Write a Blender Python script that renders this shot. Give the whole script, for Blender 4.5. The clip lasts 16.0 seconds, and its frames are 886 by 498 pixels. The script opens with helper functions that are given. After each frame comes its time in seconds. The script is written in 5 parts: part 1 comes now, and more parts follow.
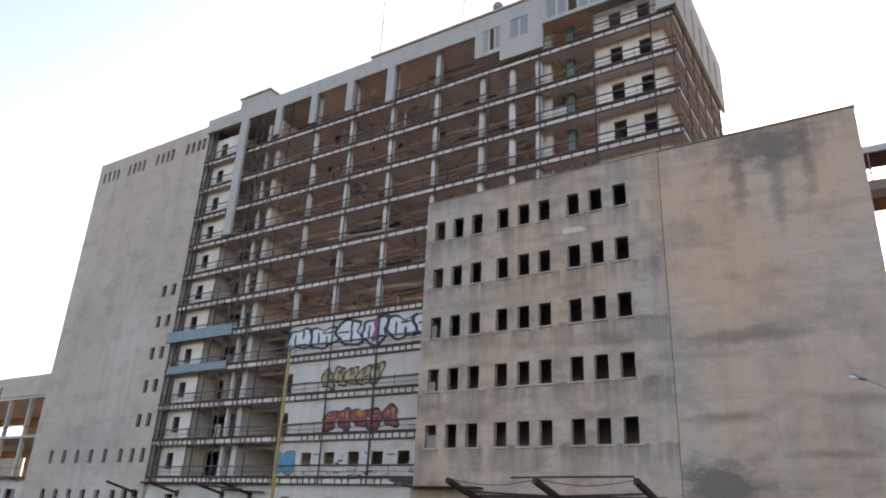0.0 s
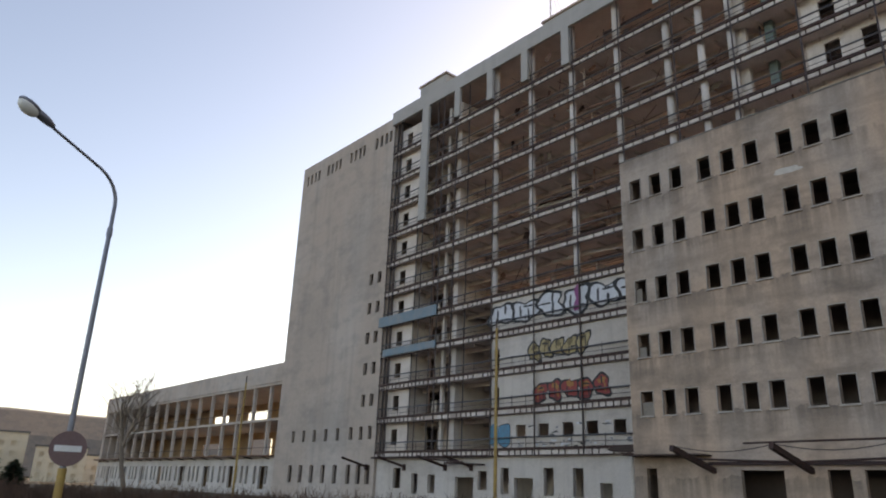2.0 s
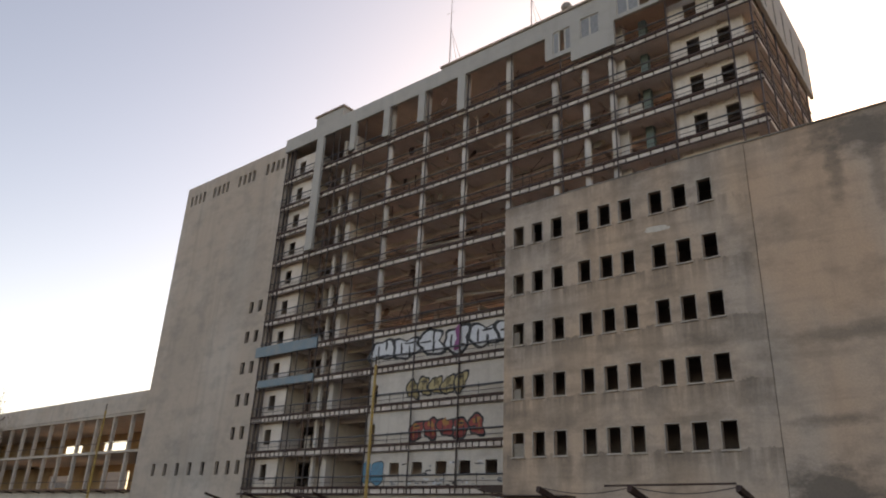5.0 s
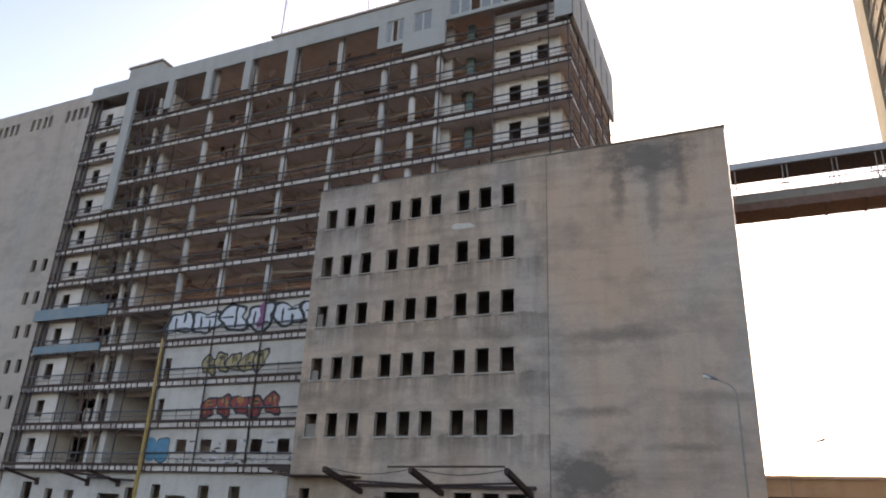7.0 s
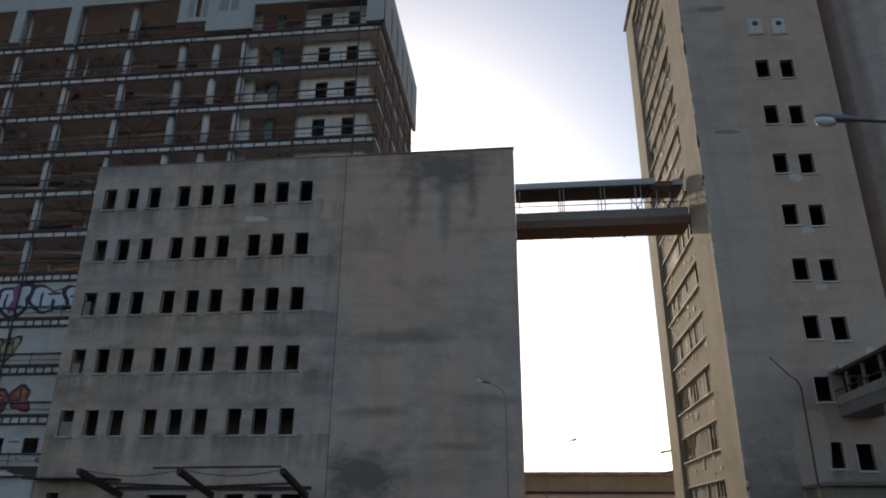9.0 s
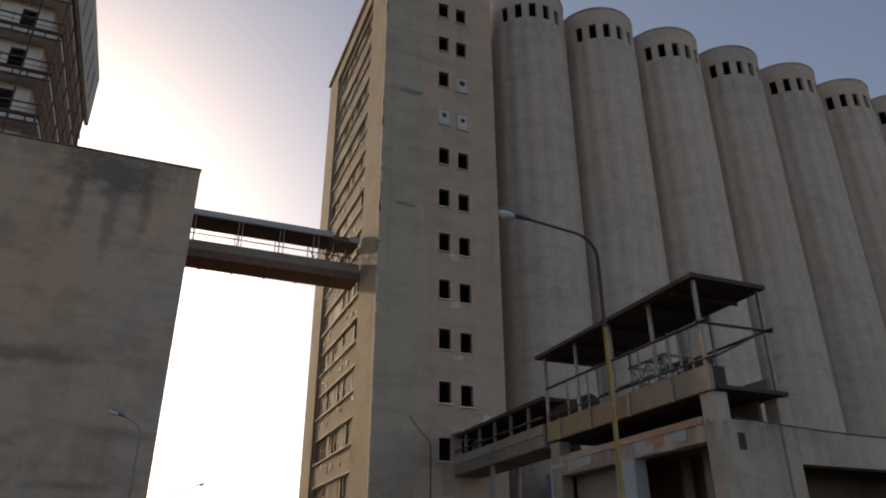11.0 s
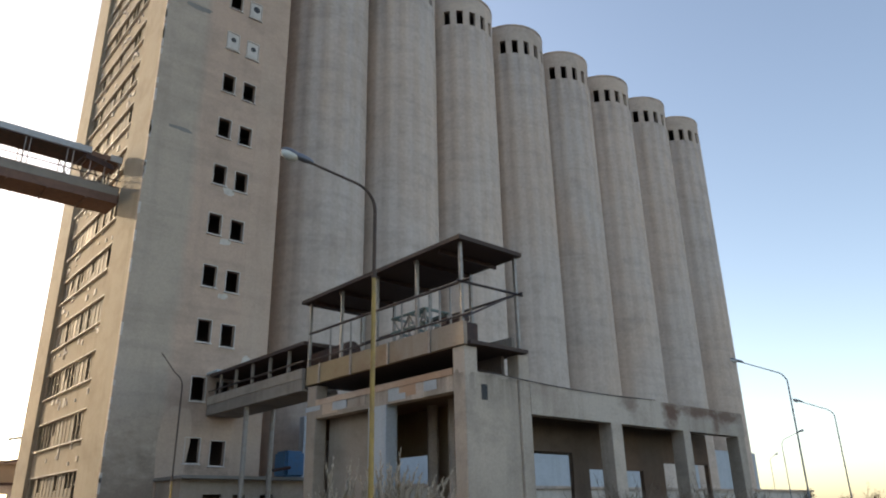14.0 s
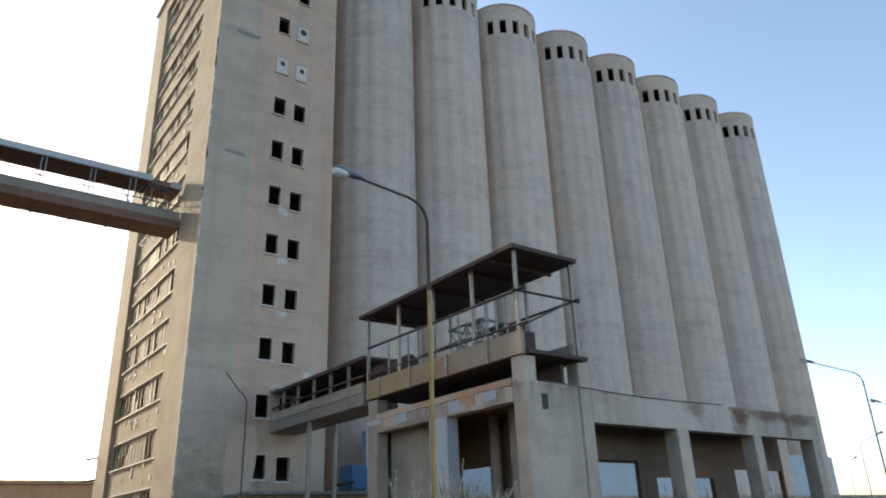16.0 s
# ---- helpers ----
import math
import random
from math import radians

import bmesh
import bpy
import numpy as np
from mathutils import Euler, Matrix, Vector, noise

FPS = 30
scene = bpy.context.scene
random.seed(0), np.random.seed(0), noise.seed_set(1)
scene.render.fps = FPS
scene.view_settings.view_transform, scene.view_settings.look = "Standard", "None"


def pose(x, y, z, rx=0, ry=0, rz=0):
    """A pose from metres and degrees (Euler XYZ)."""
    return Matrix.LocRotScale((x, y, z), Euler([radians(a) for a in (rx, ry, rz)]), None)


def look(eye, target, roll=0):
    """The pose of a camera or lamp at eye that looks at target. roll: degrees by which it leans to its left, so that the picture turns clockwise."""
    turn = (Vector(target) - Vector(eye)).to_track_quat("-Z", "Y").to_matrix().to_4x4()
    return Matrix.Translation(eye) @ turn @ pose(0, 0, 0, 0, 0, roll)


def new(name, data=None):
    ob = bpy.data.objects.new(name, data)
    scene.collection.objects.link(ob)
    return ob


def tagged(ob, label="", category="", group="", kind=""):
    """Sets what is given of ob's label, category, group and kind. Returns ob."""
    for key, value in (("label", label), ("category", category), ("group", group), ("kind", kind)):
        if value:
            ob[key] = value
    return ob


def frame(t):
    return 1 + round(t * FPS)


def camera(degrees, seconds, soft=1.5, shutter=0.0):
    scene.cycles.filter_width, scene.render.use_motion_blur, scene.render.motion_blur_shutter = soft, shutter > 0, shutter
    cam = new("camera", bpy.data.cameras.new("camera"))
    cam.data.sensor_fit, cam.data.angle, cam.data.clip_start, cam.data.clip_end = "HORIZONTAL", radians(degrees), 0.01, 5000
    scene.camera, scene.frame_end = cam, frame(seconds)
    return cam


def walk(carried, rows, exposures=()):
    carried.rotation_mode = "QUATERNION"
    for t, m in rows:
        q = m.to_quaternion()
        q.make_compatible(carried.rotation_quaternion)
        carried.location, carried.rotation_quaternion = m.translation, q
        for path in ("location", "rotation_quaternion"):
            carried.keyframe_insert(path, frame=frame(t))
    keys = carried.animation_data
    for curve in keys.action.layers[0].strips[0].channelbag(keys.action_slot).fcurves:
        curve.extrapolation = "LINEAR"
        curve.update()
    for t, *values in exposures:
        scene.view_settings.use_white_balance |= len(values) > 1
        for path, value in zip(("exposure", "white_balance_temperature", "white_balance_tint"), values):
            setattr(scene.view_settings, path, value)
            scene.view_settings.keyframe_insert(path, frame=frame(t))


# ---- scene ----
# held at eye height, the camera turns on the spot and sways by a step
cam = camera(64.0, 16.0, soft=2.0)
PATH = [
    (0.0, -0.01, 0.04, 32.22, 21.61, -2.49),
    (0.5, -0.12, 0.16, 35.34, 20.78, -2.59),
    (1.0, -0.29, 0.12, 39.19, 20.10, -2.77),
    (1.5, -0.48, 0.26, 44.41, 18.99, -2.67),
    (2.0, -0.67, 0.36, 48.70, 18.83, -1.99),
    (2.5, -0.63, 0.34, 51.90, 18.57, -2.25),
    (3.0, -0.78, 0.36, 50.06, 19.69, -2.76),
    (3.5, -0.63, 0.31, 47.03, 20.26, -2.86),
    (4.0, -0.61, 0.28, 44.78, 20.70, -2.65),
    (6.3, 0.27, 0.03, 30.25, 21.60, -2.47),
    (6.5, 0.39, 0.03, 29.03, 20.96, -2.46),
    (7.0, 0.66, -0.04, 23.44, 21.17, -2.28),
    (7.5, 0.84, -0.23, 17.87, 21.42, -2.08),
    (8.0, 1.01, -0.18, 13.80, 21.48, -1.19),
    (8.2, 1.05, -0.36, 12.69, 21.37, -0.85),
    (10.3, 0.00, 0.00, -12.68, 22.54, 0.17),
    (10.5, 0.00, 0.00, -16.42, 24.02, 0.63),
    (11.0, 0.00, 0.00, -22.33, 25.09, 0.16),
    (11.5, 0.00, 0.00, -28.79, 26.01, 0.65),
    (12.0, 0.00, 0.00, -33.77, 25.42, 0.41),
    (12.5, 0.00, 0.00, -37.20, 24.54, 0.51),
    (13.0, 0.00, 0.00, -40.70, 24.10, 0.75),
    (13.5, 0.00, 0.00, -43.35, 23.00, 1.08),
    (14.0, 0.00, 0.00, -41.33, 20.61, 1.13),
    (14.5, 0.00, 0.00, -40.12, 17.84, 1.19),
    (15.0, 0.00, 0.00, -38.47, 18.38, 1.22),
    (15.5, 0.00, 0.00, -37.26, 20.08, 1.29),
    (16.0, 0.00, 0.00, -36.41, 21.61, 1.93),
]
EXPOSURES = [
    (0.0, 1.7, 8400, 20), (1.0, 1.7, 8300, 19), (1.5, 1.6, 8500, 20), (2.0, 1.15, 8900, 19), (2.5, 0.67, 11000, 23), (3.0, 0.58, 12400, 26),
    (3.5, 0.62, 12400, 26), (4.0, 0.67, 12000, 25), (6.5, 1.38, 8400, 19), (7.5, 1.28, 7900, 17), (8.0, 1.2, 7500, 12), (10.3, -1.2, 6700, 9),
    (10.5, -1.05, 6700, 9), (11.0, -0.02, 8300, 17), (11.5, 0.55, 8100, 13), (12.0, 0.8, 8000, 13), (13.0, 1.05, 8200, 13), (14.0, 1.15, 8000, 12),
    (14.5, 1.2, 7400, 10), (16.0, 1.35, 7200, 8),
]
walk(cam, [(t, pose(ex, ey, 1.6, 90 + p, r, y)) for t, ex, ey, y, p, r in PATH], EXPOSURES)

# ---- light: a low winter sun behind the large building ----
SUN_LEFT, SUN_UP = 13.5, 21.2
world = bpy.data.worlds.new("sky")
scene.world = world
world.use_nodes = True
wn = world.node_tree.nodes
sky = wn.new("ShaderNodeTexSky")
sky.sky_type = "NISHITA"
sky.sun_disc = False
sky.sun_elevation = radians(SUN_UP)
sky.sun_rotation = radians(-SUN_LEFT)
sky.air_density = 1.0
sky.dust_density = 2.9
sky.ozone_density = 1.4
sky.altitude = 1200
world.node_tree.links.new(sky.outputs[0], wn["Background"].inputs[0])
wn["Background"].inputs[1].default_value = 0.15
sun_way = Vector((-math.sin(radians(SUN_LEFT)) * math.cos(radians(SUN_UP)), math.cos(radians(SUN_LEFT)) * math.cos(radians(SUN_UP)), math.sin(radians(SUN_UP))))
sun = new("sun", bpy.data.lights.new("sun", "SUN"))
sun.data.energy, sun.data.angle, sun.data.color = 1.9, radians(0.6), (1.0, 0.87, 0.68)
sun.matrix_world = look(sun_way * 200, (0, 0, 0))
scene.view_settings.exposure = 0.0


# ---- materials ----
def nodes_of(name):
    m = bpy.data.materials.new(name)
    m.use_nodes = True
    t = m.node_tree
    return m, t, t.nodes["Principled BSDF"], (lambda kind: t.nodes.new(kind)), t.links.new


def scaled_noise(t, make, link, scale, detail=4.0, rough=0.55, stretch=(1, 1, 1)):
    geo = make("ShaderNodeNewGeometry")
    mp = make("ShaderNodeMapping")
    mp.inputs["Scale"].default_value = stretch
    link(geo.outputs["Position"], mp.inputs["Vector"])
    n = make("ShaderNodeTexNoise")
    n.inputs["Scale"].default_value, n.inputs["Detail"].default_value, n.inputs["Roughness"].default_value = scale, detail, rough
    link(mp.outputs[0], n.inputs["Vector"])
    return n.outputs["Fac"]


def ramp(make, link, fac, a, b, ca=(0, 0, 0), cb=(1, 1, 1)):
    r = make("ShaderNodeValToRGB")
    r.color_ramp.elements[0].position, r.color_ramp.elements[1].position = a, b
    r.color_ramp.elements[0].color, r.color_ramp.elements[1].color = (*ca, 1), (*cb, 1)
    link(fac, r.inputs[0])
    return r.outputs[0]


def mixed(make, link, fac, a, b, how="MIX"):
    m = make("ShaderNodeMix")
    m.data_type, m.blend_type = "RGBA", how
    for value, slot in ((fac, m.inputs[0]), (a, m.inputs[6]), (b, m.inputs[7])):
        if isinstance(value, (int, float)):
            slot.default_value = value
        elif isinstance(value, tuple):
            slot.default_value = (*value, 1)
        else:
            link(value, slot)
    return m.outputs[2]


def weathered(name, base, stain, warm=None, streak=0.5, blotch=0.5, band=0.0, rough=0.9, bump=0.25, grain=9.0, vary=0.0, change=None, drips=None, spots=()):
    """Old concrete or plaster: large blotches, streaks that run down, bands of the pours, fine grain."""
    m, t, b, make, link = nodes_of(name)
    col = base
    if warm:
        big = scaled_noise(t, make, link, 0.09, 3, 0.6, (1, 1, 0.45))
        col = mixed(make, link, ramp(make, link, big, 0.41, 0.57), col, warm)
    if change:
        at, width, other = change
        geo, sep, add = make("ShaderNodeNewGeometry"), make("ShaderNodeSeparateXYZ"), make("ShaderNodeMapRange")
        link(geo.outputs["Position"], sep.inputs[0])
        wob = make("ShaderNodeMath")
        wob.operation = "MULTIPLY_ADD"
        link(scaled_noise(t, make, link, 0.25, 4, 0.6), wob.inputs[0])
        wob.inputs[1].default_value = width * 1.6
        link(sep.outputs["X"], wob.inputs[2])
        add.inputs["From Min"].default_value, add.inputs["From Max"].default_value = at, at + width
        link(wob.outputs[0], add.inputs["Value"])
        col = mixed(make, link, add.outputs[0], col, other)
    if blotch:
        n = scaled_noise(t, make, link, 0.33, 6, 0.65, (1, 1, 1.5))
        col = mixed(make, link, mixed(make, link, blotch, (0, 0, 0), ramp(make, link, n, 0.48, 0.72)), col, stain)
    if streak:
        n = scaled_noise(t, make, link, 0.9, 5, 0.6, (1, 1, 0.06))
        col = mixed(make, link, mixed(make, link, streak, (0, 0, 0), ramp(make, link, n, 0.5, 0.75)), col, stain)
    if band:
        n = scaled_noise(t, make, link, 0.8, 4, 0.6, (0.12, 0.12, 1.2))
        col = mixed(make, link, mixed(make, link, band, (0, 0, 0), ramp(make, link, n, 0.5, 0.74)), col, stain)
    if drips:
        # dirt that ran down from ledges: first ledge, spacing of the ledges, length of the runs, strength
        first, step, length, force = drips
        geo, sep, away, turn, fade = make("ShaderNodeNewGeometry"), make("ShaderNodeSeparateXYZ"), make("ShaderNodeMath"), make("ShaderNodeMath"), make("ShaderNodeMapRange")
        link(geo.outputs["Position"], sep.inputs[0])
        away.operation, turn.operation = "SUBTRACT", "FLOORED_MODULO"
        wave = make("ShaderNodeMath")
        wave.operation = "MULTIPLY_ADD"
        link(scaled_noise(t, make, link, 0.7, 5, 0.7), wave.inputs[0])
        wave.inputs[1].default_value, wave.inputs[2].default_value = 1.6, first - 0.8
        link(wave.outputs[0], away.inputs[0])
        link(sep.outputs["Z"], away.inputs[1])
        link(away.outputs[0], turn.inputs[0])
        turn.inputs[1].default_value = step
        link(turn.outputs[0], fade.inputs["Value"])
        fade.inputs["From Min"].default_value, fade.inputs["From Max"].default_value = 0.0, length
        fade.inputs["To Min"].default_value, fade.inputs["To Max"].default_value = force, 0.0
        run = ramp(make, link, scaled_noise(t, make, link, 1.1, 5, 0.65, (1, 1, 0.10)), 0.40, 0.56)
        col = mixed(make, link, mixed(make, link, fade.outputs[0], (0, 0, 0), run), col, stain)
    for cx, cz, rx, rz, force in spots:
        # a single damp patch with a ragged edge
        geo, shift, size, far, rag = make("ShaderNodeNewGeometry"), make("ShaderNodeVectorMath"), make("ShaderNodeVectorMath"), make("ShaderNodeVectorMath"), make("ShaderNodeMath")
        shift.operation, size.operation, far.operation, rag.operation = "SUBTRACT", "MULTIPLY", "LENGTH", "MULTIPLY_ADD"
        link(geo.outputs["Position"], shift.inputs[0])
        shift.inputs[1].default_value = (cx, 0, cz)
        link(shift.outputs[0], size.inputs[0])
        size.inputs[1].default_value = (0.4 / rx, 0, 0.4 / rz)
        link(size.outputs[0], far.inputs[0])
        link(scaled_noise(t, make, link, 0.9, 6, 0.7, (1, 1, 1.6)), rag.inputs[0])
        rag.inputs[1].default_value = 0.95
        link(far.outputs["Value"], rag.inputs[2])
        col = mixed(make, link, ramp(make, link, rag.outputs[0], 0.64, 0.96, (force,) * 3, (0, 0, 0)), col, stain)
    fine = scaled_noise(t, make, link, grain, 5, 0.7)
    col = mixed(make, link, 0.35, col, ramp(make, link, fine, 0.25, 0.75, (0.55, 0.55, 0.55), (1.25, 1.25, 1.25)), "MULTIPLY")
    if vary:
        info = make("ShaderNodeObjectInfo")
        col = mixed(make, link, vary, col, ramp(make, link, info.outputs["Random"], 0, 1, (0.5, 0.5, 0.5), (1.2, 1.2, 1.2)), "MULTIPLY")
    link(col, b.inputs["Base Color"])
    b.inputs["Roughness"].default_value = rough
    bp = make("ShaderNodeBump")
    bp.inputs["Strength"].default_value, bp.inputs["Distance"].default_value = bump, 0.05
    link(fine, bp.inputs["Height"])
    link(bp.outputs[0], b.inputs["Normal"])
    return m


def painted(name, base, dirt=(0.1, 0.08, 0.06), amount=0.4, rough=0.6, metal=0.0, scale=3.0):
    m, t, b, make, link = nodes_of(name)
    n = scaled_noise(t, make, link, scale, 6, 0.65)
    fine = scaled_noise(t, make, link, scale * 7, 3, 0.6)
    col = mixed(make, link, mixed(make, link, amount, (0, 0, 0), ramp(make, link, n, 0.42, 0.68)), base, dirt)
    col = mixed(make, link, 0.25, col, ramp(make, link, fine, 0.3, 0.7, (0.6, 0.6, 0.6), (1.2, 1.2, 1.2)), "MULTIPLY")
    link(col, b.inputs["Base Color"])
    b.inputs["Roughness"].default_value, b.inputs["Metallic"].default_value = rough, metal
    return m


CONCRETE = weathered("weathered_grey_concrete", (0.485, 0.395, 0.34), (0.175, 0.14, 0.118), (0.54, 0.385, 0.29), 0.35, 0.7, 0.4, drips=(6.95, 3.995, 2.1, 0.7))
PANEL = weathered("warm_panel_concrete", (0.485, 0.40, 0.345), (0.165, 0.135, 0.115), (0.56, 0.385, 0.285), 0.2, 0.45, 0.35, drips=(27.2, 60.0, 4.0, 0.4),
                  spots=((-9.3, 4.4, 2.6, 1.6, 0.9), (-4.6, 25.0, 2.9, 1.5, 0.85), (-6.4, 23.6, 0.5, 2.6, 0.6), (-4.2, 23.0, 0.5, 3.2, 0.5), (-2.4, 23.8, 0.45, 2.6, 0.6), (-7.0, 13.0, 3.8, 0.55, 0.6), (-8.6, 8.3, 2.2, 0.35, 0.6), (-1.5, 9.0, 2.0, 0.4, 0.4), (-3.4, 6.2, 2.0, 0.3, 0.5)))
# plaster of the closed rooms, their shade put into the base colour
ROOMSHADE = weathered("shaded_room_plaster", (0.21, 0.165, 0.15), (0.12, 0.095, 0.086), None, 0.3, 0.5)
PATCH = weathered("dark_concrete_patch", (0.24, 0.22, 0.205), (0.13, 0.12, 0.11), None, 0.4, 0.6)
PALE = weathered("pale_dirty_plaster", (0.55, 0.48, 0.43), (0.27, 0.245, 0.225), (0.50, 0.41, 0.35), 0.35, 0.55, 0.2, spots=((-78, 33, 5, 9, 0.25), (-84, 9, 9, 4, 0.35), (-90, 24, 5, 6, 0.2)))
WHITE = weathered("white_infill_plaster", (0.63, 0.58, 0.54), (0.31, 0.265, 0.235), (0.58, 0.52, 0.47), 0.4, 0.5, 0.0)
FRAME = weathered("smooth_grey_render", (0.455, 0.435, 0.415), (0.29, 0.27, 0.255), None, 0.35, 0.4)
WASHED = weathered("whitewashed_plaster", (0.78, 0.71, 0.665), (0.42, 0.35, 0.31), (0.72, 0.63, 0.57), 0.35, 0.45)
SLAB = weathered("slab_edge_concrete", (0.72, 0.65, 0.61), (0.27, 0.19, 0.165), None, 0.6, 0.65, 0.0)
SOFFIT = weathered("stained_soffit_concrete", (0.72, 0.625, 0.575), (0.42, 0.33, 0.29), (0.68, 0.55, 0.49), 0.3, 0.6)
COLUMN = weathered("column_concrete", (0.70, 0.635, 0.59), (0.34, 0.31, 0.29), None, 0.4, 0.4, 0.0, vary=0.4)
INSIDE = weathered("brown_interior_plaster", (0.60, 0.50, 0.445), (0.33, 0.25, 0.215), (0.64, 0.57, 0.50), 0.5, 0.65)
BEIGE = weathered("beige_interior_plaster", (0.70, 0.615, 0.525), (0.42, 0.34, 0.28), None, 0.4, 0.5)
TOWER = weathered("tower_grey_beige_plaster", (0.40, 0.36, 0.325), (0.24, 0.21, 0.19), (0.44, 0.33, 0.25), 0.3, 0.35, 0.25)
TOWER_FRONT = weathered("tower_front_plaster", (0.475, 0.385, 0.315), (0.27, 0.21, 0.17), (0.47, 0.38, 0.305), 0.3, 0.4, 0.35, change=(17.5, 0.7, (0.53, 0.375, 0.29)), spots=((15.6, 1.0, 5.0, 5.5, 0.9), (19.0, 0.6, 4.0, 4.5, 0.8), (15.5, 39.5, 1.6, 0.5, 0.4), (18.6, 8.5, 1.5, 4.5, 0.35)))
TOWER_WARM = weathered("tower_salmon_plaster", (0.53, 0.375, 0.29), (0.34, 0.235, 0.175), (0.51, 0.385, 0.305), 0.35, 0.4, 0.15)
# shed inside: base darkened for the shade, plus stains and rust blotches
SHEDIN = weathered("shaded_stained_shed_inside", (0.15, 0.105, 0.08), (0.08, 0.052, 0.04), (0.21, 0.115, 0.07), 0.5, 0.6)
BEAM = weathered("rust_run_beam_concrete", (0.53, 0.45, 0.385), (0.15, 0.08, 0.055), (0.36, 0.30, 0.25), 0.4, 0.45, spots=((35.2, 6.6, 0.75, 1.0, 0.95), (38.2, 6.9, 2.2, 0.42, 0.85), (41.2, 6.85, 1.8, 0.45, 0.8), (40.0, 6.3, 0.4, 0.9, 0.7), (31.4, 6.75, 0.9, 0.35, 0.6)))
OCHRE = weathered("ochre_plaster", (0.37, 0.305, 0.225), (0.215, 0.165, 0.115), (0.34, 0.29, 0.22), 0.4, 0.55, 0.0)
HOUSE = weathered("pale_yellow_render", (0.62, 0.53, 0.40), (0.45, 0.37, 0.27), None, 0.3, 0.4)
HALL = weathered("dark_brown_hall_plaster", (0.36, 0.25, 0.16), (0.17, 0.115, 0.08), (0.40, 0.25, 0.12), 0.5, 0.6)
SILO = weathered("silo_concrete", (0.545, 0.455, 0.395), (0.33, 0.265, 0.225), (0.56, 0.435, 0.355), 0.05, 0.5, 0.34, grain=2.5, vary=0.2, drips=(52.9, 80.0, 5.0, 0.45))
SHED = weathered("shed_concrete", (0.55, 0.455, 0.38), (0.20, 0.165, 0.135), (0.36, 0.30, 0.25), 0.45, 0.6, drips=(7.15, 20.0, 1.6, 0.7))
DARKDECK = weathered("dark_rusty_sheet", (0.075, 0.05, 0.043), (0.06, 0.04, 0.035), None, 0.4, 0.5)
GALLERY = weathered("dirty_gallery_concrete", (0.29, 0.25, 0.215), (0.14, 0.115, 0.095), None, 0.5, 0.6)
SHEETROOF = painted("light_grey_sheet_roof", (0.42, 0.43, 0.45), (0.28, 0.25, 0.22), 0.4, 0.5)
RUSTY_BEAM = weathered("rust_stained_concrete", (0.34, 0.275, 0.22), (0.24, 0.12, 0.065), (0.36, 0.26, 0.15), 0.5, 0.6)
RUSTBAND = weathered("orange_rust_concrete", (0.47, 0.30, 0.20), (0.27, 0.13, 0.08), (0.52, 0.40, 0.31), 0.2, 0.7)
BLUEGREY = weathered("pale_blue_plaster", (0.42, 0.46, 0.50), (0.25, 0.27, 0.29), None, 0.4, 0.4)
ASPHALT = weathered("flat_roof_felt", (0.12, 0.115, 0.11), (0.07, 0.07, 0.07), None, 0.0, 0.5)
STEEL = painted("dark_rusty_steel", (0.05, 0.028, 0.026), (0.12, 0.05, 0.032), 0.5, 0.65, 0.3)
RAILBLUE = painted("blue_grey_rail_paint", (0.095, 0.10, 0.115), (0.12, 0.075, 0.055), 0.4, 0.55, 0.2)
RAIL = painted("dark_grey_rail_steel", (0.065, 0.052, 0.056), (0.14, 0.08, 0.05), 0.4, 0.55, 0.4)
GREYSTEEL = painted("grey_painted_steel", (0.30, 0.275, 0.255), (0.18, 0.12, 0.09), 0.5, 0.5, 0.3)
RUST = painted("red_brown_rust", (0.20, 0.11, 0.08), (0.11, 0.065, 0.05), 0.6, 0.8)
YELLOW = painted("yellow_post_paint", (0.42, 0.26, 0.065), (0.22, 0.13, 0.06), 0.65, 0.5)
BLUE = painted("faded_blue_paint", (0.17, 0.25, 0.30), (0.30, 0.295, 0.285), 0.65, 0.7, 0.0, 0.8)
BLUEBRIGHT = painted("bright_blue_paint", (0.06, 0.25, 0.38), (0.10, 0.13, 0.17), 0.5, 0.6)
TANKBLUE = painted("deep_blue_tank_paint", (0.04, 0.15, 0.29), (0.08, 0.11, 0.14), 0.45, 0.6)
TEAL = painted("grey_green_paint", (0.13, 0.19, 0.18), (0.15, 0.13, 0.11), 0.45, 0.6)
TRIM = painted("pale_window_trim", (0.60, 0.55, 0.50), (0.32, 0.27, 0.23), 0.45, 0.7)
WORNTRIM = painted("worn_grey_window_trim", (0.44, 0.385, 0.34), (0.24, 0.195, 0.165), 0.6, 0.75, 0.0, 1.2)
DUSTY = painted("dusty_grey_panes", (0.20, 0.18, 0.15), (0.27, 0.225, 0.16), 0.5, 0.8)
WOODFRAME = painted("old_wood_window_frame", (0.26, 0.21, 0.15), (0.2, 0.16, 0.11), 0.5, 0.7)
BLACK = painted("black_spray_paint", (0.03, 0.03, 0.035), (0.08, 0.08, 0.08), 0.3, 0.7)
SILVER = painted("silver_spray_paint", (0.62, 0.64, 0.68), (0.45, 0.46, 0.5), 0.4, 0.5)
TAN = painted("tan_spray_paint", (0.46, 0.36, 0.19), (0.2, 0.13, 0.06), 0.6, 0.7, 0.0, 1.5)
OLIVE = painted("olive_spray_paint", (0.20, 0.155, 0.075), (0.10, 0.07, 0.04), 0.6, 0.7, 0.0, 1.5)
CRIMSON = painted("red_spray_paint", (0.34, 0.06, 0.055), (0.17, 0.045, 0.04), 0.5, 0.7)
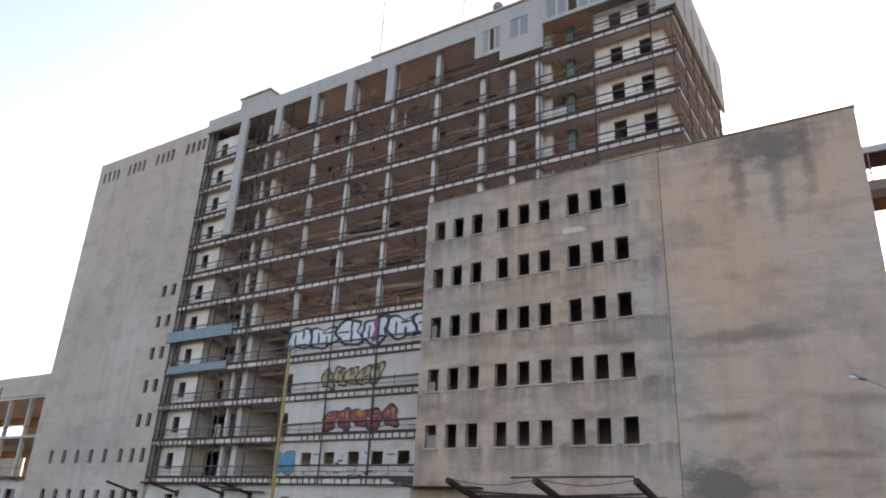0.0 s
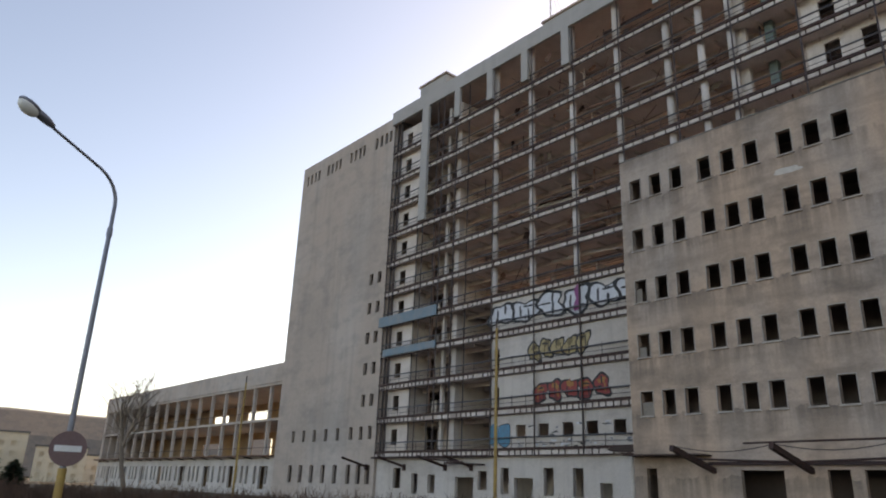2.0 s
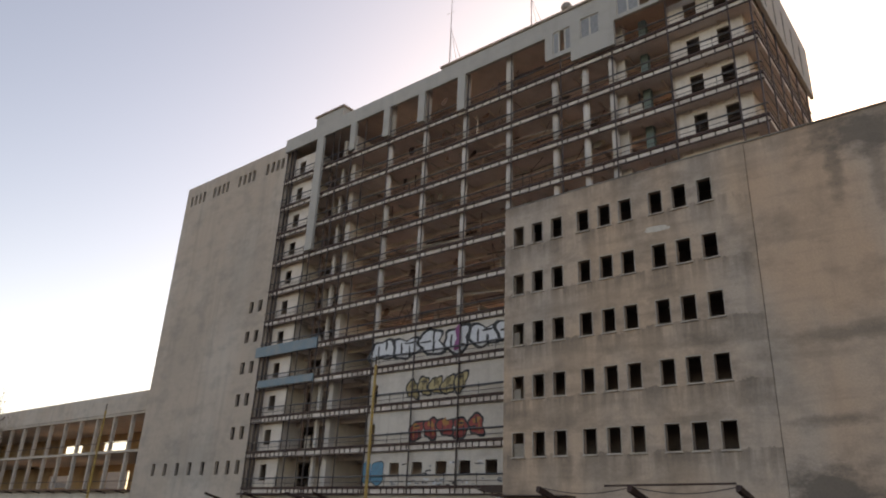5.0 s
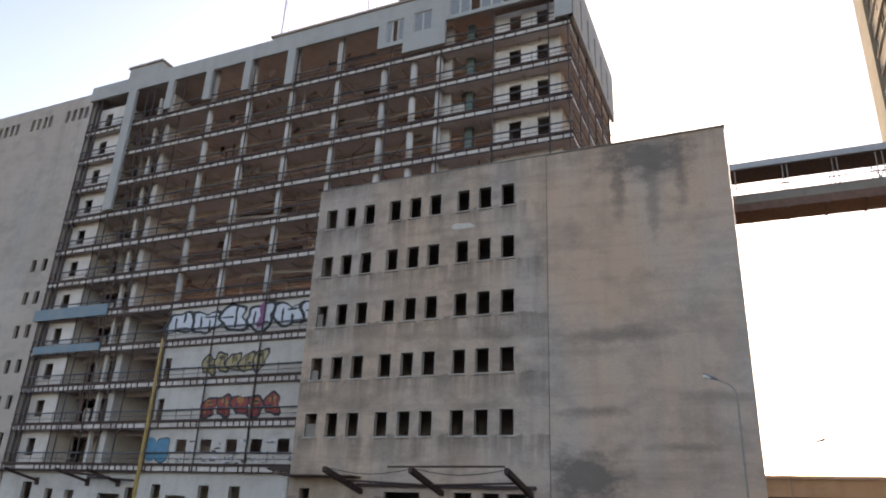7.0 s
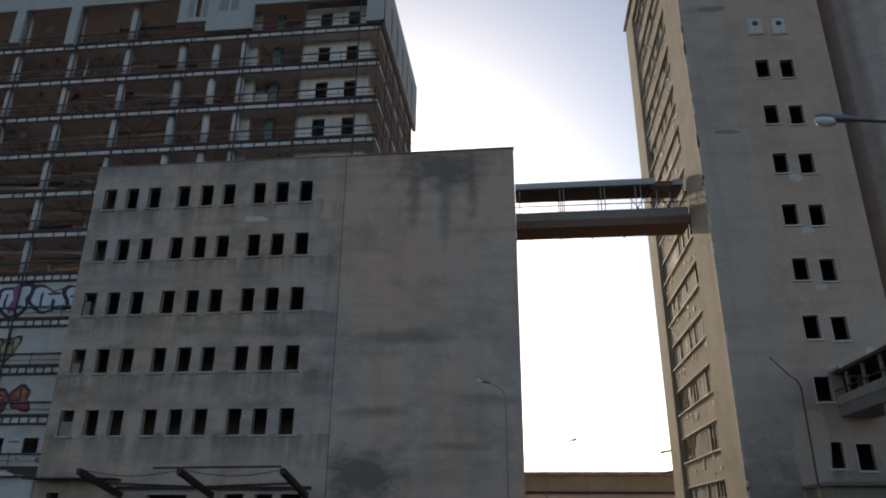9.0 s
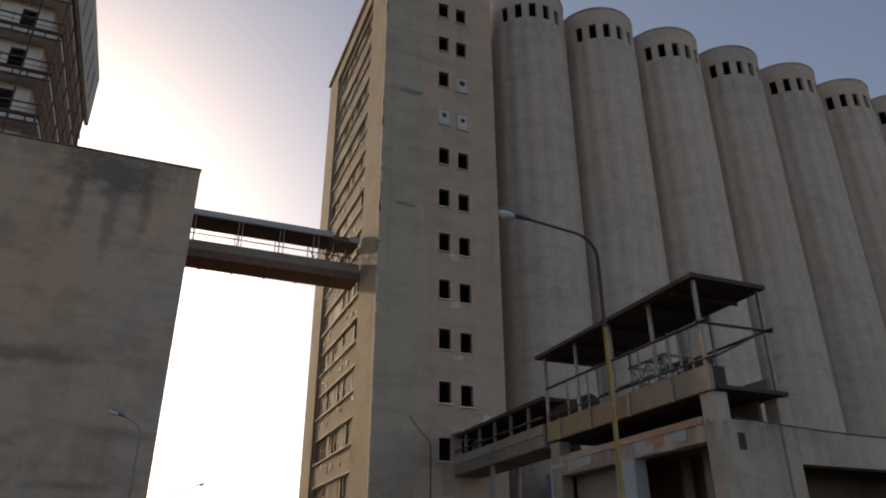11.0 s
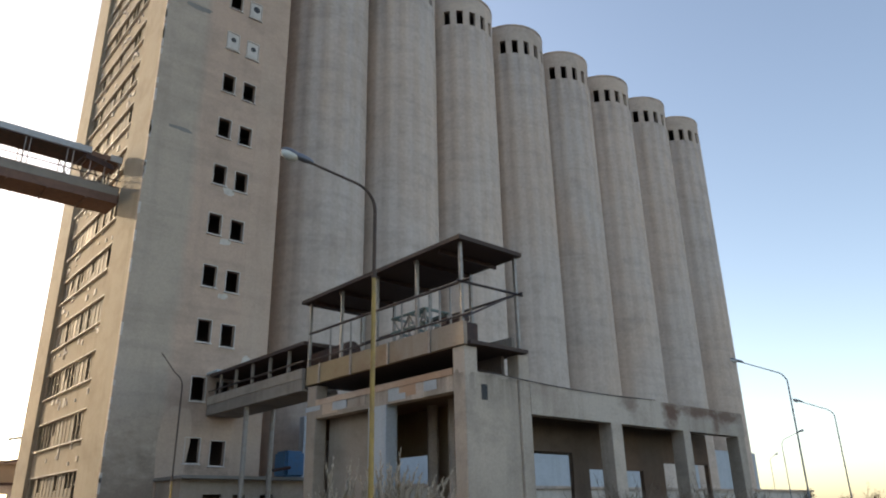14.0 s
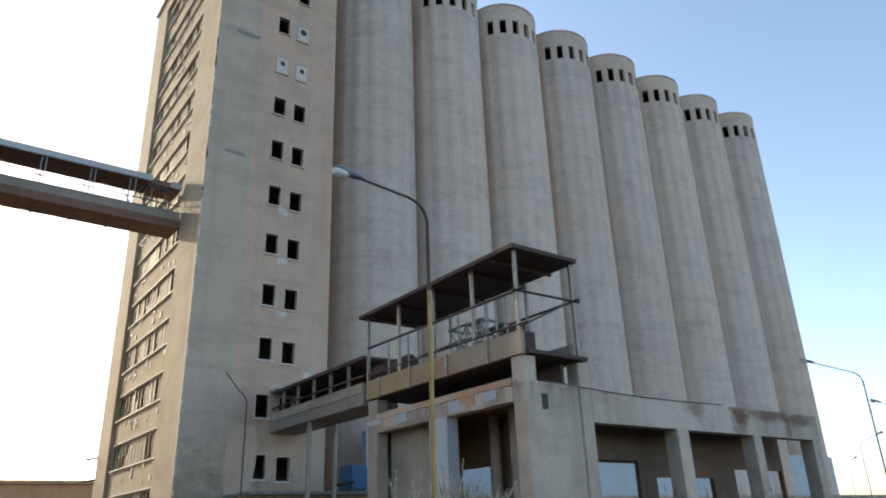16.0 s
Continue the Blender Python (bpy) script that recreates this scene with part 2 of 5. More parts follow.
AMBER = painted("amber_spray_paint", (0.42, 0.20, 0.06), (0.30, 0.08, 0.04), 0.6, 0.7, 0.0, 1.5)
PURPLE = painted("purple_spray_paint", (0.30, 0.08, 0.22), (0.2, 0.06, 0.15), 0.4, 0.7)
SIGNRED = painted("faded_red_sign", (0.17, 0.095, 0.095), (0.12, 0.075, 0.07), 0.4, 0.5)
SIGNWHITE = painted("white_sign_paint", (0.72, 0.71, 0.7), (0.5, 0.48, 0.45), 0.3, 0.5)
BARK = painted("bare_bark", (0.10, 0.075, 0.06), (0.17, 0.13, 0.10), 0.5, 0.9)
LAMPGREY = painted("lamp_post_grey", (0.20, 0.21, 0.25), (0.1, 0.1, 0.11), 0.4, 0.4, 0.5)
LAMPRUST = painted("rusty_lamp_neck", (0.07, 0.045, 0.036), (0.13, 0.07, 0.045), 0.5, 0.75, 0.0)


def twigs_material(name, a, b):
    m, t, p, make, link = nodes_of(name)
    geo = make("ShaderNodeNewGeometry")
    link(ramp(make, link, geo.outputs["Random Per Island"], 0, 1, a, b), p.inputs["Base Color"])
    p.inputs["Roughness"].default_value = 0.9
    return m


HEDGE = twigs_material("red_brown_twigs", (0.085, 0.048, 0.036), (0.19, 0.115, 0.08))
DRYGRASS = twigs_material("dry_straw_grass", (0.28, 0.21, 0.13), (0.62, 0.51, 0.34))
SEEDS = twigs_material("dry_seed_heads", (0.30, 0.235, 0.18), (0.68, 0.57, 0.46))
GREYTWIG = twigs_material("grey_brown_twigs", (0.13, 0.10, 0.08), (0.32, 0.25, 0.195))
YELLOWLEAF = twigs_material("yellow_leaves", (0.35, 0.20, 0.02), (0.62, 0.42, 0.04))
BUSHGREEN = twigs_material("dark_bush_leaves", (0.02, 0.03, 0.018), (0.05, 0.065, 0.03))


def glass_material():
    m, t, p, make, link = nodes_of("dusty_window_glass")
    n = scaled_noise(t, make, link, 2.5, 4, 0.6)
    link(ramp(make, link, n, 0.3, 0.7, (0.22, 0.225, 0.23), (0.32, 0.325, 0.33)), p.inputs["Base Color"])
    p.inputs["Roughness"].default_value = 0.12
    p.inputs["IOR"].default_value = 1.5
    return m


GLASS = glass_material()


def lens_material():
    m, t, p, make, link = nodes_of("lamp_glass")
    p.inputs["Base Color"].default_value = (0.75, 0.74, 0.7, 1)
    p.inputs["Roughness"].default_value = 0.15
    return m


LENS = lens_material()


def ground_material():
    m, t, b, make, link = nodes_of("dry_grass_ground")
    big = scaled_noise(t, make, link, 0.12, 6, 0.65)
    mid = scaled_noise(t, make, link, 1.7, 6, 0.7)
    col = mixed(make, link, ramp(make, link, big, 0.4, 0.62), (0.10, 0.075, 0.05), (0.17, 0.135, 0.085))
    col = mixed(make, link, 0.6, col, ramp(make, link, mid, 0.3, 0.7, (0.5, 0.5, 0.5), (1.3, 1.25, 1.15)), "MULTIPLY")
    link(col, b.inputs["Base Color"])
    b.inputs["Roughness"].default_value = 0.95
    bp = make("ShaderNodeBump")
    bp.inputs["Distance"].default_value = 0.1
    link(mid, bp.inputs["Height"])
    link(bp.outputs[0], b.inputs["Normal"])
    return m


GROUND = ground_material()
HILL = weathered("wooded_hill", (0.13, 0.115, 0.10), (0.085, 0.075, 0.065), (0.16, 0.135, 0.11), 0.0, 0.7, 0.0, grain=0.08)


# ---- building helpers ----
def add_box(bm, x0, x1, y0, y1, z0, z1):
    v = [bm.verts.new((x, y, z)) for z in (z0, z1) for x, y in ((x0, y0), (x1, y0), (x1, y1), (x0, y1))]
    for f in ((3, 2, 1, 0), (4, 5, 6, 7), (0, 1, 5, 4), (1, 2, 6, 5), (2, 3, 7, 6), (3, 0, 4, 7)):
        bm.faces.new([v[i] for i in f])
    return bm


def box_mesh(*sizes):
    return add_box(bmesh.new(), *sizes)


def add_tube(bm, points, radius, sides=8, tip=None):
    """A tube along points; its radius runs from radius to tip."""
    rings, tip = [], radius if tip is None else tip
    n = len(points)
    pts = [Vector(p) for p in points]
    for i, p in enumerate(pts):
        way = (pts[min(i + 1, n - 1)] - pts[max(i - 1, 0)]).normalized()
        side = way.cross(Vector((0, 0, 1)) if abs(way.z) < 0.9 else Vector((1, 0, 0))).normalized()
        up = side.cross(way)
        r = radius + (tip - radius) * i / max(n - 1, 1)
        rings.append([bm.verts.new(p + r * (math.cos(a) * side + math.sin(a) * up)) for a in (2 * math.pi * k / sides for k in range(sides))])
    for a, b in zip(rings, rings[1:]):
        for k in range(sides):
            bm.faces.new((a[k], b[k], b[(k + 1) % sides], a[(k + 1) % sides]))
    bm.faces.new(rings[0])
    bm.faces.new(rings[-1][::-1])
    return bm


def tube(points, radius, sides=8, tip=None):
    return add_tube(bmesh.new(), points, radius, sides, tip)


def add_wall(bm, along, a0, a1, z0, z1, n0, n1, holes=()):
    """A wall along x or y from a0 to a1, n0 to n1 thick, with openings (a0, a1, z0, z1) that go through it."""
    avals = sorted({a0, a1, *[min(max(v, a0), a1) for h in holes for v in h[:2]]})
    zvals = sorted({z0, z1, *[min(max(v, z0), z1) for h in holes for v in h[2:]]})
    solid = {}
    for i in range(len(avals) - 1):
        for j in range(len(zvals) - 1):
            ca, cz = (avals[i] + avals[i + 1]) / 2, (zvals[j] + zvals[j + 1]) / 2
            solid[i, j] = not any(h[0] < ca < h[1] and h[2] < cz < h[3] for h in holes)
    made = {}

    def vert(i, j, n):
        key = (i, j, n)
        if key not in made:
            made[key] = bm.verts.new((avals[i], n, zvals[j]) if along == "x" else (n, avals[i], zvals[j]))
        return made[key]

    for (i, j), full in solid.items():
        if not full:
            continue
        c = ((i, j), (i + 1, j), (i + 1, j + 1), (i, j + 1))
        bm.faces.new([vert(*p, n0) for p in c])
        bm.faces.new([vert(*p, n1) for p in c][::-1])
        for p, q, nb in ((c[0], c[1], (i, j - 1)), (c[1], c[2], (i + 1, j)), (c[2], c[3], (i, j + 1)), (c[3], c[0], (i - 1, j))):
            if not solid.get(nb, False):
                bm.faces.new((vert(*p, n0), vert(*p, n1), vert(*q, n1), vert(*q, n0)))
    bmesh.ops.recalc_face_normals(bm, faces=bm.faces)
    return bm


def wall_mesh(*a, **k):
    return add_wall(bmesh.new(), *a, **k)


def mesh_of(name, bm, mat, smooth=False):
    me = bpy.data.meshes.new(name)
    if smooth:
        for f in bm.faces:
            f.smooth = True
    bm.to_mesh(me)
    bm.free()
    me.materials.append(mat)
    return me


def thing(name, at, label, category, group="", kind=""):
    ob = new(name)
    ob.empty_display_size = 0.3
    ob.matrix_basis = Matrix.Translation(at)
    return tagged(ob, label, category, group, kind)


def put(name, me, parent, at=None, label=""):
    """One mesh object under a thing or a part; meshes of things hold world places, those of pieces their own."""
    ob = new(name, me)
    ob.parent = parent
    if parent.type == "EMPTY":
        ob.matrix_parent_inverse = parent.matrix_basis.inverted()
    if at is not None:
        ob.matrix_basis = at if isinstance(at, Matrix) else Matrix.Translation(at)
    return tagged(ob, label) if label else ob


def part(name, bm, mat, parent, label="", smooth=False, at=None):
    return put(name, mesh_of(name, bm, mat, smooth), parent, at, label)


def loose(name, verts, faces, mat, label, category, group="", kind="stuff"):
    me = bpy.data.meshes.new(name)
    me.from_pydata(verts, [], faces)
    me.materials.append(mat)
    return tagged(new(name, me), label, category, group, kind)


def window_set(kind, w, h, mat_frame, mat_sill, bar=0.07):
    """Meshes of a window's frame and sill, seen from -y, about the middle of the opening."""
    f = wall_mesh("x", -w / 2 - bar, w / 2 + bar, -h / 2 - bar, h / 2 + bar, -0.05, 0.10, [(-w / 2, w / 2, -h / 2, h / 2)])
    s = box_mesh(-w / 2 - 0.12, w / 2 + 0.12, -0.12, 0.02, -h / 2 - bar - 0.075, -h / 2 - bar - 0.004)
    return mesh_of(kind + "_frame", f, mat_frame), mesh_of(kind + "_sill", s, mat_sill)


def blob(cx, cz, w, h, y, seed, spikes=0.18, n=26):
    r = random.Random(seed)
    bm = bmesh.new()
    ph = [r.uniform(0, 6.3) for _ in range(4)]
    pts = []
    for i in range(n):
        a = 2 * math.pi * i / n
        k = 1 + spikes * (math.sin(2 * a + ph[0]) + 0.7 * math.sin(3 * a + ph[1]) + 0.6 * math.sin(5 * a + ph[2]))
        sq = 1 / max(abs(math.cos(a)), abs(math.sin(a))) ** 0.55
        pts.append((cx + w / 2 * k * sq * math.cos(a) * 0.85, cz + h / 2 * k * sq * math.sin(a) * 0.85))
    lo = [bm.verts.new((x, y, z)) for x, z in pts]
    hi = [bm.verts.new((x, y - 0.001, z)) for x, z in pts]
    bm.faces.new(hi[::-1])
    for i in range(n):
        bm.faces.new((lo[i], hi[i], hi[(i + 1) % n], lo[(i + 1) % n]))
    bmesh.ops.recalc_face_normals(bm, faces=bm.faces)
    return bm


# ---- ground and distance ----
def ground_sheet():
    verts, faces = [], []
    rings = [0, 3, 6, 10, 15, 22, 30, 40, 55, 75, 100, 140, 200, 300, 500, 900, 1800, 4000]
    n = 72
    verts.append((0, 0, 0))
    for r in rings[1:]:
        for k in range(n):
            a = 2 * math.pi * k / n
            x, y = r * math.cos(a), r * math.sin(a)
            dip = 0.07 * noise.noise((x * 0.13, y * 0.13, 0)) if r < 40 else 0
            verts.append((x, y, dip))
    for k in range(n):
        faces.append((0, 1 + k, 1 + (k + 1) % n))
    for i in range(len(rings) - 2):
        for k in range(n):
            a, b = 1 + i * n, 1 + (i + 1) * n
            faces.append((a + k, b + k, b + (k + 1) % n, a + (k + 1) % n))
    return loose("ground", verts, faces, GROUND, "dry winter grass and bare earth of the yard", "ground", kind="structure")


ground_sheet()


def far_ridge(name, label, yaw0, yaw1, dist, heights, mat, depth):
    """A wooded ridge far off: a rounded strip of hills."""
    verts, faces, n = [], [], 60
    for i in range(n + 1):
        f = i / n
        a = radians(yaw0 + (yaw1 - yaw0) * f)
        k = f * (len(heights) - 1)
        j = min(int(k), len(heights) - 2)
        h = heights[j] + (heights[j + 1] - heights[j]) * (k - j)
        h *= 1 + 0.05 * noise.noise((i * 0.35, dist * 0.01, 3)) + 0.02 * noise.noise((i * 1.9, 0, 5))
        for d, z in ((0, -1), (0.3, 0.55), (0.6, 0.9), (1.0, 1.0), (1.5, 0.6), (2.2, -0.2)):
            r = dist + d * depth
            verts.append((-math.sin(a) * r, math.cos(a) * r, z * h if z > 0 else -1))
    for i in range(n):
        for j in range(5):
            a = i * 6 + j
            faces.append((a, a + 6, a + 7, a + 1))
    return loose(name, verts, faces, mat, label, "hill", kind="structure")


far_ridge("backdrop_hill", "long wooded hill under the pale winter sky", 62, 150, 900, [66, 84, 85, 82, 82, 60, 50], HILL, 200)
far_ridge("backdrop_treeline", "low dark treeline on the flat horizon", -140, -60, 420, [3, 5, 4, 6, 3, 5, 4, 3], HILL, 20)
far_ridge("backdrop_ridge", "low ridge on the far side of the yard", -20, 20, 900, [10, 14, 12], HILL, 100)


def far_house(x, y, w, d, h, turn, floors):
    t = thing("apartment_house", (x, y, 0), "pale yellow apartment house far beyond the yard", "house", "houses below the hill")
    t.matrix_basis = pose(x, y, 0, 0, 0, turn)
    holes = [(-w / 2 + 1 + i * 3.2, -w / 2 + 2.4 + i * 3.2, 1 + 3 * f, 2.5 + 3 * f) for i in range(int(w / 3.2)) for f in range(floors)]
    body = wall_mesh("x", -w / 2, w / 2, 0, h, -d / 2, -d / 2 + 0.3, holes)
    add_box(body, -w / 2, w / 2, -d / 2 + 0.6, d / 2, 0, h)
    ob = new("wall", mesh_of("wall", body, HOUSE))
    ob.parent = t
    r = new("roof", mesh_of("roof", box_mesh(-w / 2 - 0.4, w / 2 + 0.4, -d / 2 - 0.4, d / 2 + 0.4, h, h + 0.5), ASPHALT))
    r.parent = t


far_house(-262, 45, 18, 12, 14, 80, 4)
far_house(-250, 62, 14, 12, 10, 75, 3)
far_house(-285, 80, 12, 10, 9, 72, 2)

# ---- the large frame building ----
FL = [5.5 + 3.92 * k for k in range(11)]
ML, MR, MY, MB = -71.8, -11.3, 52.0, 71.0
main = thing("mill_building", (-41, 60, 0), "gutted eleven-storey concrete frame building with steel galleries", "building")
part("ground_floor_wall", wall_mesh("x", ML, MR, 0, FL[0] - 0.42, MY + 0.3, MY + 0.7, [
    (-68.6, -67.2, 1.7, 3.9), (-65.2, -64.1, 1.2, 3.3), (-62.4, -61.2, 1.3, 3.2), (-58.0, -55.2, 0.02, 3.0), (-54.6, -53.3, 1.8, 3.6),
    (-51.4, -50.3, 1.5, 3.9), (-49.6, -47.2, 0.02, 3.0), (-45.9, -44.7, 1.5, 3.9), (-42.5, -41.3, 1.5, 3.9), (-39.6, -38.3, 0.02, 2.7),
    (-36.2, -35.0, 1.6, 3.9), (-33.2, -32.0, 1.6, 3.9)]), WHITE, main, "stained white ground-floor wall with dark openings")
part("back_wall", wall_mesh("x", ML, MR, 0, 50.4, MB - 0.4, MB, [(-70 + 7.2 * i, -64 + 7.2 * i, z + 0.5, z + 3.4) for i in range(8) for z in FL[4:]]), CONCRETE, main)
part("core_wall", wall_mesh("x", ML + 0.4, MR - 1.6, FL[0], 50.4, 60.6, 60.9, [(a, b, z + 0.05, z + 3.1) for a, b in ((-57, -49.5), (-46.5, -39.5), (-37, -28), (-25.5, -20)) for z in FL[4:]]), INSIDE, main, "stripped brown inner wall")
part("end_wall", box_mesh(MR - 1.5, MR - 1.2, 53.6, 69.1, FL[0], 50.4), INSIDE, main)
part("ground_floor_core", box_mesh(ML + 0.4, MR - 0.4, 57.0, 57.3, 0, FL[0] - 0.45), INSIDE, main)
col_mesh = mesh_of("column", tube([(0, 0, 0), (0, 0, 3.5)], 0.34, 14), COLUMN, True)
tall_col = mesh_of("tall_column", tube([(0, 0, 0), (0, 0, 5.5)], 0.4, 12), COLUMN, True)
round_cols = [-52.8, -47.3, -41.6, -35.9, -30.45, -27.1, -24.3]
mid_cols = [-49.0, -38.0, -27.0]
joist_mesh = mesh_of("ceiling_joist", box_mesh(0, 0.14, 53.0, 60.5, -0.62, -0.362), INSIDE)
rng = random.Random(7)
for k, z in enumerate(FL):
    part("floor_slab", box_mesh(ML + 0.05, MR - 0.02, MY + 0.06, MB - 0.42, z - 0.36, z), SOFFIT, main)
    part("slab_edge", box_mesh(ML + 0.02, MR, MY - 0.02, MY + 0.055, z - 0.42, z - 0.02), SLAB, main, "pale stained slab edge")
    part("edge_channel", box_mesh(ML - 0.1, MR + 0.15, MY - 0.16, MY + 0.02, z, z + 0.25), STEEL, main, "dark rusty steel channel")
    part("lower_channel", box_mesh(ML - 0.1, MR + 0.15, MY - 0.12, MY - 0.03, z - 0.55, z - 0.43), STEEL, main)
    ticks = bmesh.new()
    x = ML + 0.4
    gap = 0.75 if k < 5 else 1.1
    while x < MR:
        if rng.random() > 0.12:
            add_box(ticks, x, x + 0.09, MY - 0.1, MY - 0.025, z - 0.42, z)
        x += gap * rng.uniform(0.9, 1.1)
    tagged(part("bracket_strip", ticks, STEEL, main, "rusty bracket plates along the slab edge"), kind="stuff")
    for dz, r in ((1.15, 0.075), (0.62, 0.028)):
        x0, pts = ML - 0.1, []
        while x0 < MR + 0.2:
            pts.append((min(x0, MR + 0.15), MY - 0.08 + rng.uniform(-0.04, 0.04), z + dz + rng.uniform(-0.05, 0.05)))
            x0 += 5.5
        pts.append((MR + 0.15, MY - 0.08, z + dz))
        part("handrail" if dz > 1 else "midrail", tube(pts, r, 6), RAILBLUE if dz > 1 else RAIL, main)
    if k < 10:
        for y in (54.6, 57.6):
            part("ceiling_beam", box_mesh(ML + 0.5, MR - 1.7, y, y + 0.3, FL[k + 1] - 0.86, FL[k + 1] - 0.37), INSIDE, main)
        x = ML + 1.2
        while x < MR - 2:
            if rng.random() > 0.3:
                put("ceiling_joist", joist_mesh, main, (x, rng.uniform(-0.1, 0.25), FL[k + 1] + rng.uniform(-0.004, 0.03)))
            x += 2.06 * rng.uniform(0.8, 1.25)
    for cx in round_cols:
        if k < 4:
            continue
        if k == 10 and cx > -31:
            continue
        put("column", tall_col if k == 10 else col_mesh, main, (cx, 52.62, z + 0.002))
    for cx in mid_cols:
        put("column", tall_col if k == 10 else col_mesh, main, (cx, 57.9, z + 0.002))

post_mesh = mesh_of("gallery_post", tube([(0, 0, 5.0), (0, 0, 49.6)], 0.07, 6), RAIL)
for cx, lean in ((-71.7, 0), (-70.9, 0), (-70.2, 0), (-64.7, 0), (-61.4, 0), (-58.9, 0), (-52.5, 0), (-46.6, 0), (-40.9, 0), (-35.2, 0), (-29.4, 0), (-23.9, 0), (-18.5, 0), (-13.2, 0), (-11.4, 0)):
    put("gallery_post", post_mesh, main, (cx, MY - 0.14, 0))
for cx in (-71.4, -70.6, -66.3, -63.1, -57.2):
    put("gallery_post", post_mesh, main, (cx, MY + 0.35, 0))
short_mesh = mesh_of("railing_post", tube([(0, 0, 0), (0, 0, 1.15)], 0.03, 5), RAIL)
for k, z in enumerate(FL):
    x = ML + 2.1
    while x < MR:
        if rng.random() < (0.85 if x < -59 else 0.33):
            put("railing_post", short_mesh, main, (x, MY - 0.08, z + 0.2))
        x += 1.83

# bays filled with white plaster
for k, z in enumerate(FL):
    top = z + 3.54
    ceil = min(top, 50.3)
    part("infill_wall", wall_mesh("x", -71.0, -66.9, z, ceil, 52.7, 52.9, [(-69.95, -68.75, z + 1.0, z + 2.75)]), WASHED, main, "white plaster infill with one opening")
    # dark wall added behind the opening to make it look shaded
    part("room_wall", box_mesh(-71.0, -66.9, 54.8, 54.9, z, min(top, 50.1)), ROOMSHADE, main)
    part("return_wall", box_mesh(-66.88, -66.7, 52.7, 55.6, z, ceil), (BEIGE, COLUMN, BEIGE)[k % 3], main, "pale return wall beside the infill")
    # mostly the dark room colour too, for shade in the open bay
    part("shaft_wall", box_mesh(-66.68, -60.1, 57.2, 57.35, z, ceil), ROOMSHADE if k % 3 else INSIDE, main)
    part("thin_pier", box_mesh(-61.76, -61.4, 53.1, 53.5, z, ceil), COLUMN, main)
    part("pier", box_mesh(-60.0, -59.3, 53.1, 53.9, z, ceil), COLUMN, main)
    part("cross_wall", box_mesh(-59.6, -59.3, 53.92, 60.5, z, ceil), (BEIGE, BEIGE, INSIDE)[k % 3], main, "bare beige cross wall")
    if k in (2, 5, 8):
        part("cross_wall", wall_mesh("y", 53.5, 60.5, z, ceil, -63.4, -63.2, [(54.2, 56.0, z + 0.02, z + 2.4)]), BEIGE, main)
    if k >= 4:
        part("infill_wall", wall_mesh("x", -18.7, -12.5, z, min(top, 50.3), 53.3, 53.5, [(-17.4, -16.25, z + 1.15, z + 2.9), (-14.7, -13.5, z + 1.15, z + 2.9)]), WASHED, main, "white plaster infill with two windows")
        part("cross_wall", box_mesh(-18.9, -18.72, 53.3, 60.5, z, min(top, 50.3)), INSIDE, main)
        part("pier", box_mesh(-24.2, -23.3, 53.2, 53.7, z, min(top, 50.3)), COLUMN, main)
        if k >= 7:
            part("duct", box_mesh(-21.9, -21.2, 53.7, 54.3, z, min(top, 50.3)), TEAL, main, "teal painted duct")
            part("panel", box_mesh(-23.2, -22.0, 53.6, 53.75, z, z + (2.2 if k == 8 else 1.2)), WHITE, main)
    if 4 <= k <= 9 and k % 2 == 0:
        part("low_wall", box_mesh(-33.9, -31.2, 53.0, 53.2, z, z + 0.55 + 0.1 * k % 0.4), SLAB, main)
for k, z0, z1 in ((0, FL[0], FL[1]), (1, FL[1], FL[2]), (2, FL[2], FL[3]), (3, FL[3], FL[4])):
    holes = [(x - 0.63, x + 0.63, 6.72, 7.88) for x in (-48.57, -45.7, -42.8, -40.1, -37.2, -34.4, -31.6)] if k == 0 else []
    if k in (1, 2):
        holes = [(-52.3, -51.5, z0 + 0.2, z0 + 2.3)]
    part("graffiti_wall", wall_mesh("x", -52.6, -29.6, z0 + 0.2, z1 - 0.56, 52.14, 52.3, holes), WHITE, main, "white infill wall covered with spray paint")
    for x in (-46.8, -41.0, -35.4, -30.6):
        part("wall_joint", tube([(x, 52.08, z0 + 0.2), (x, 52.08, z1 - 0.56)], 0.05, 5), RAIL, main)

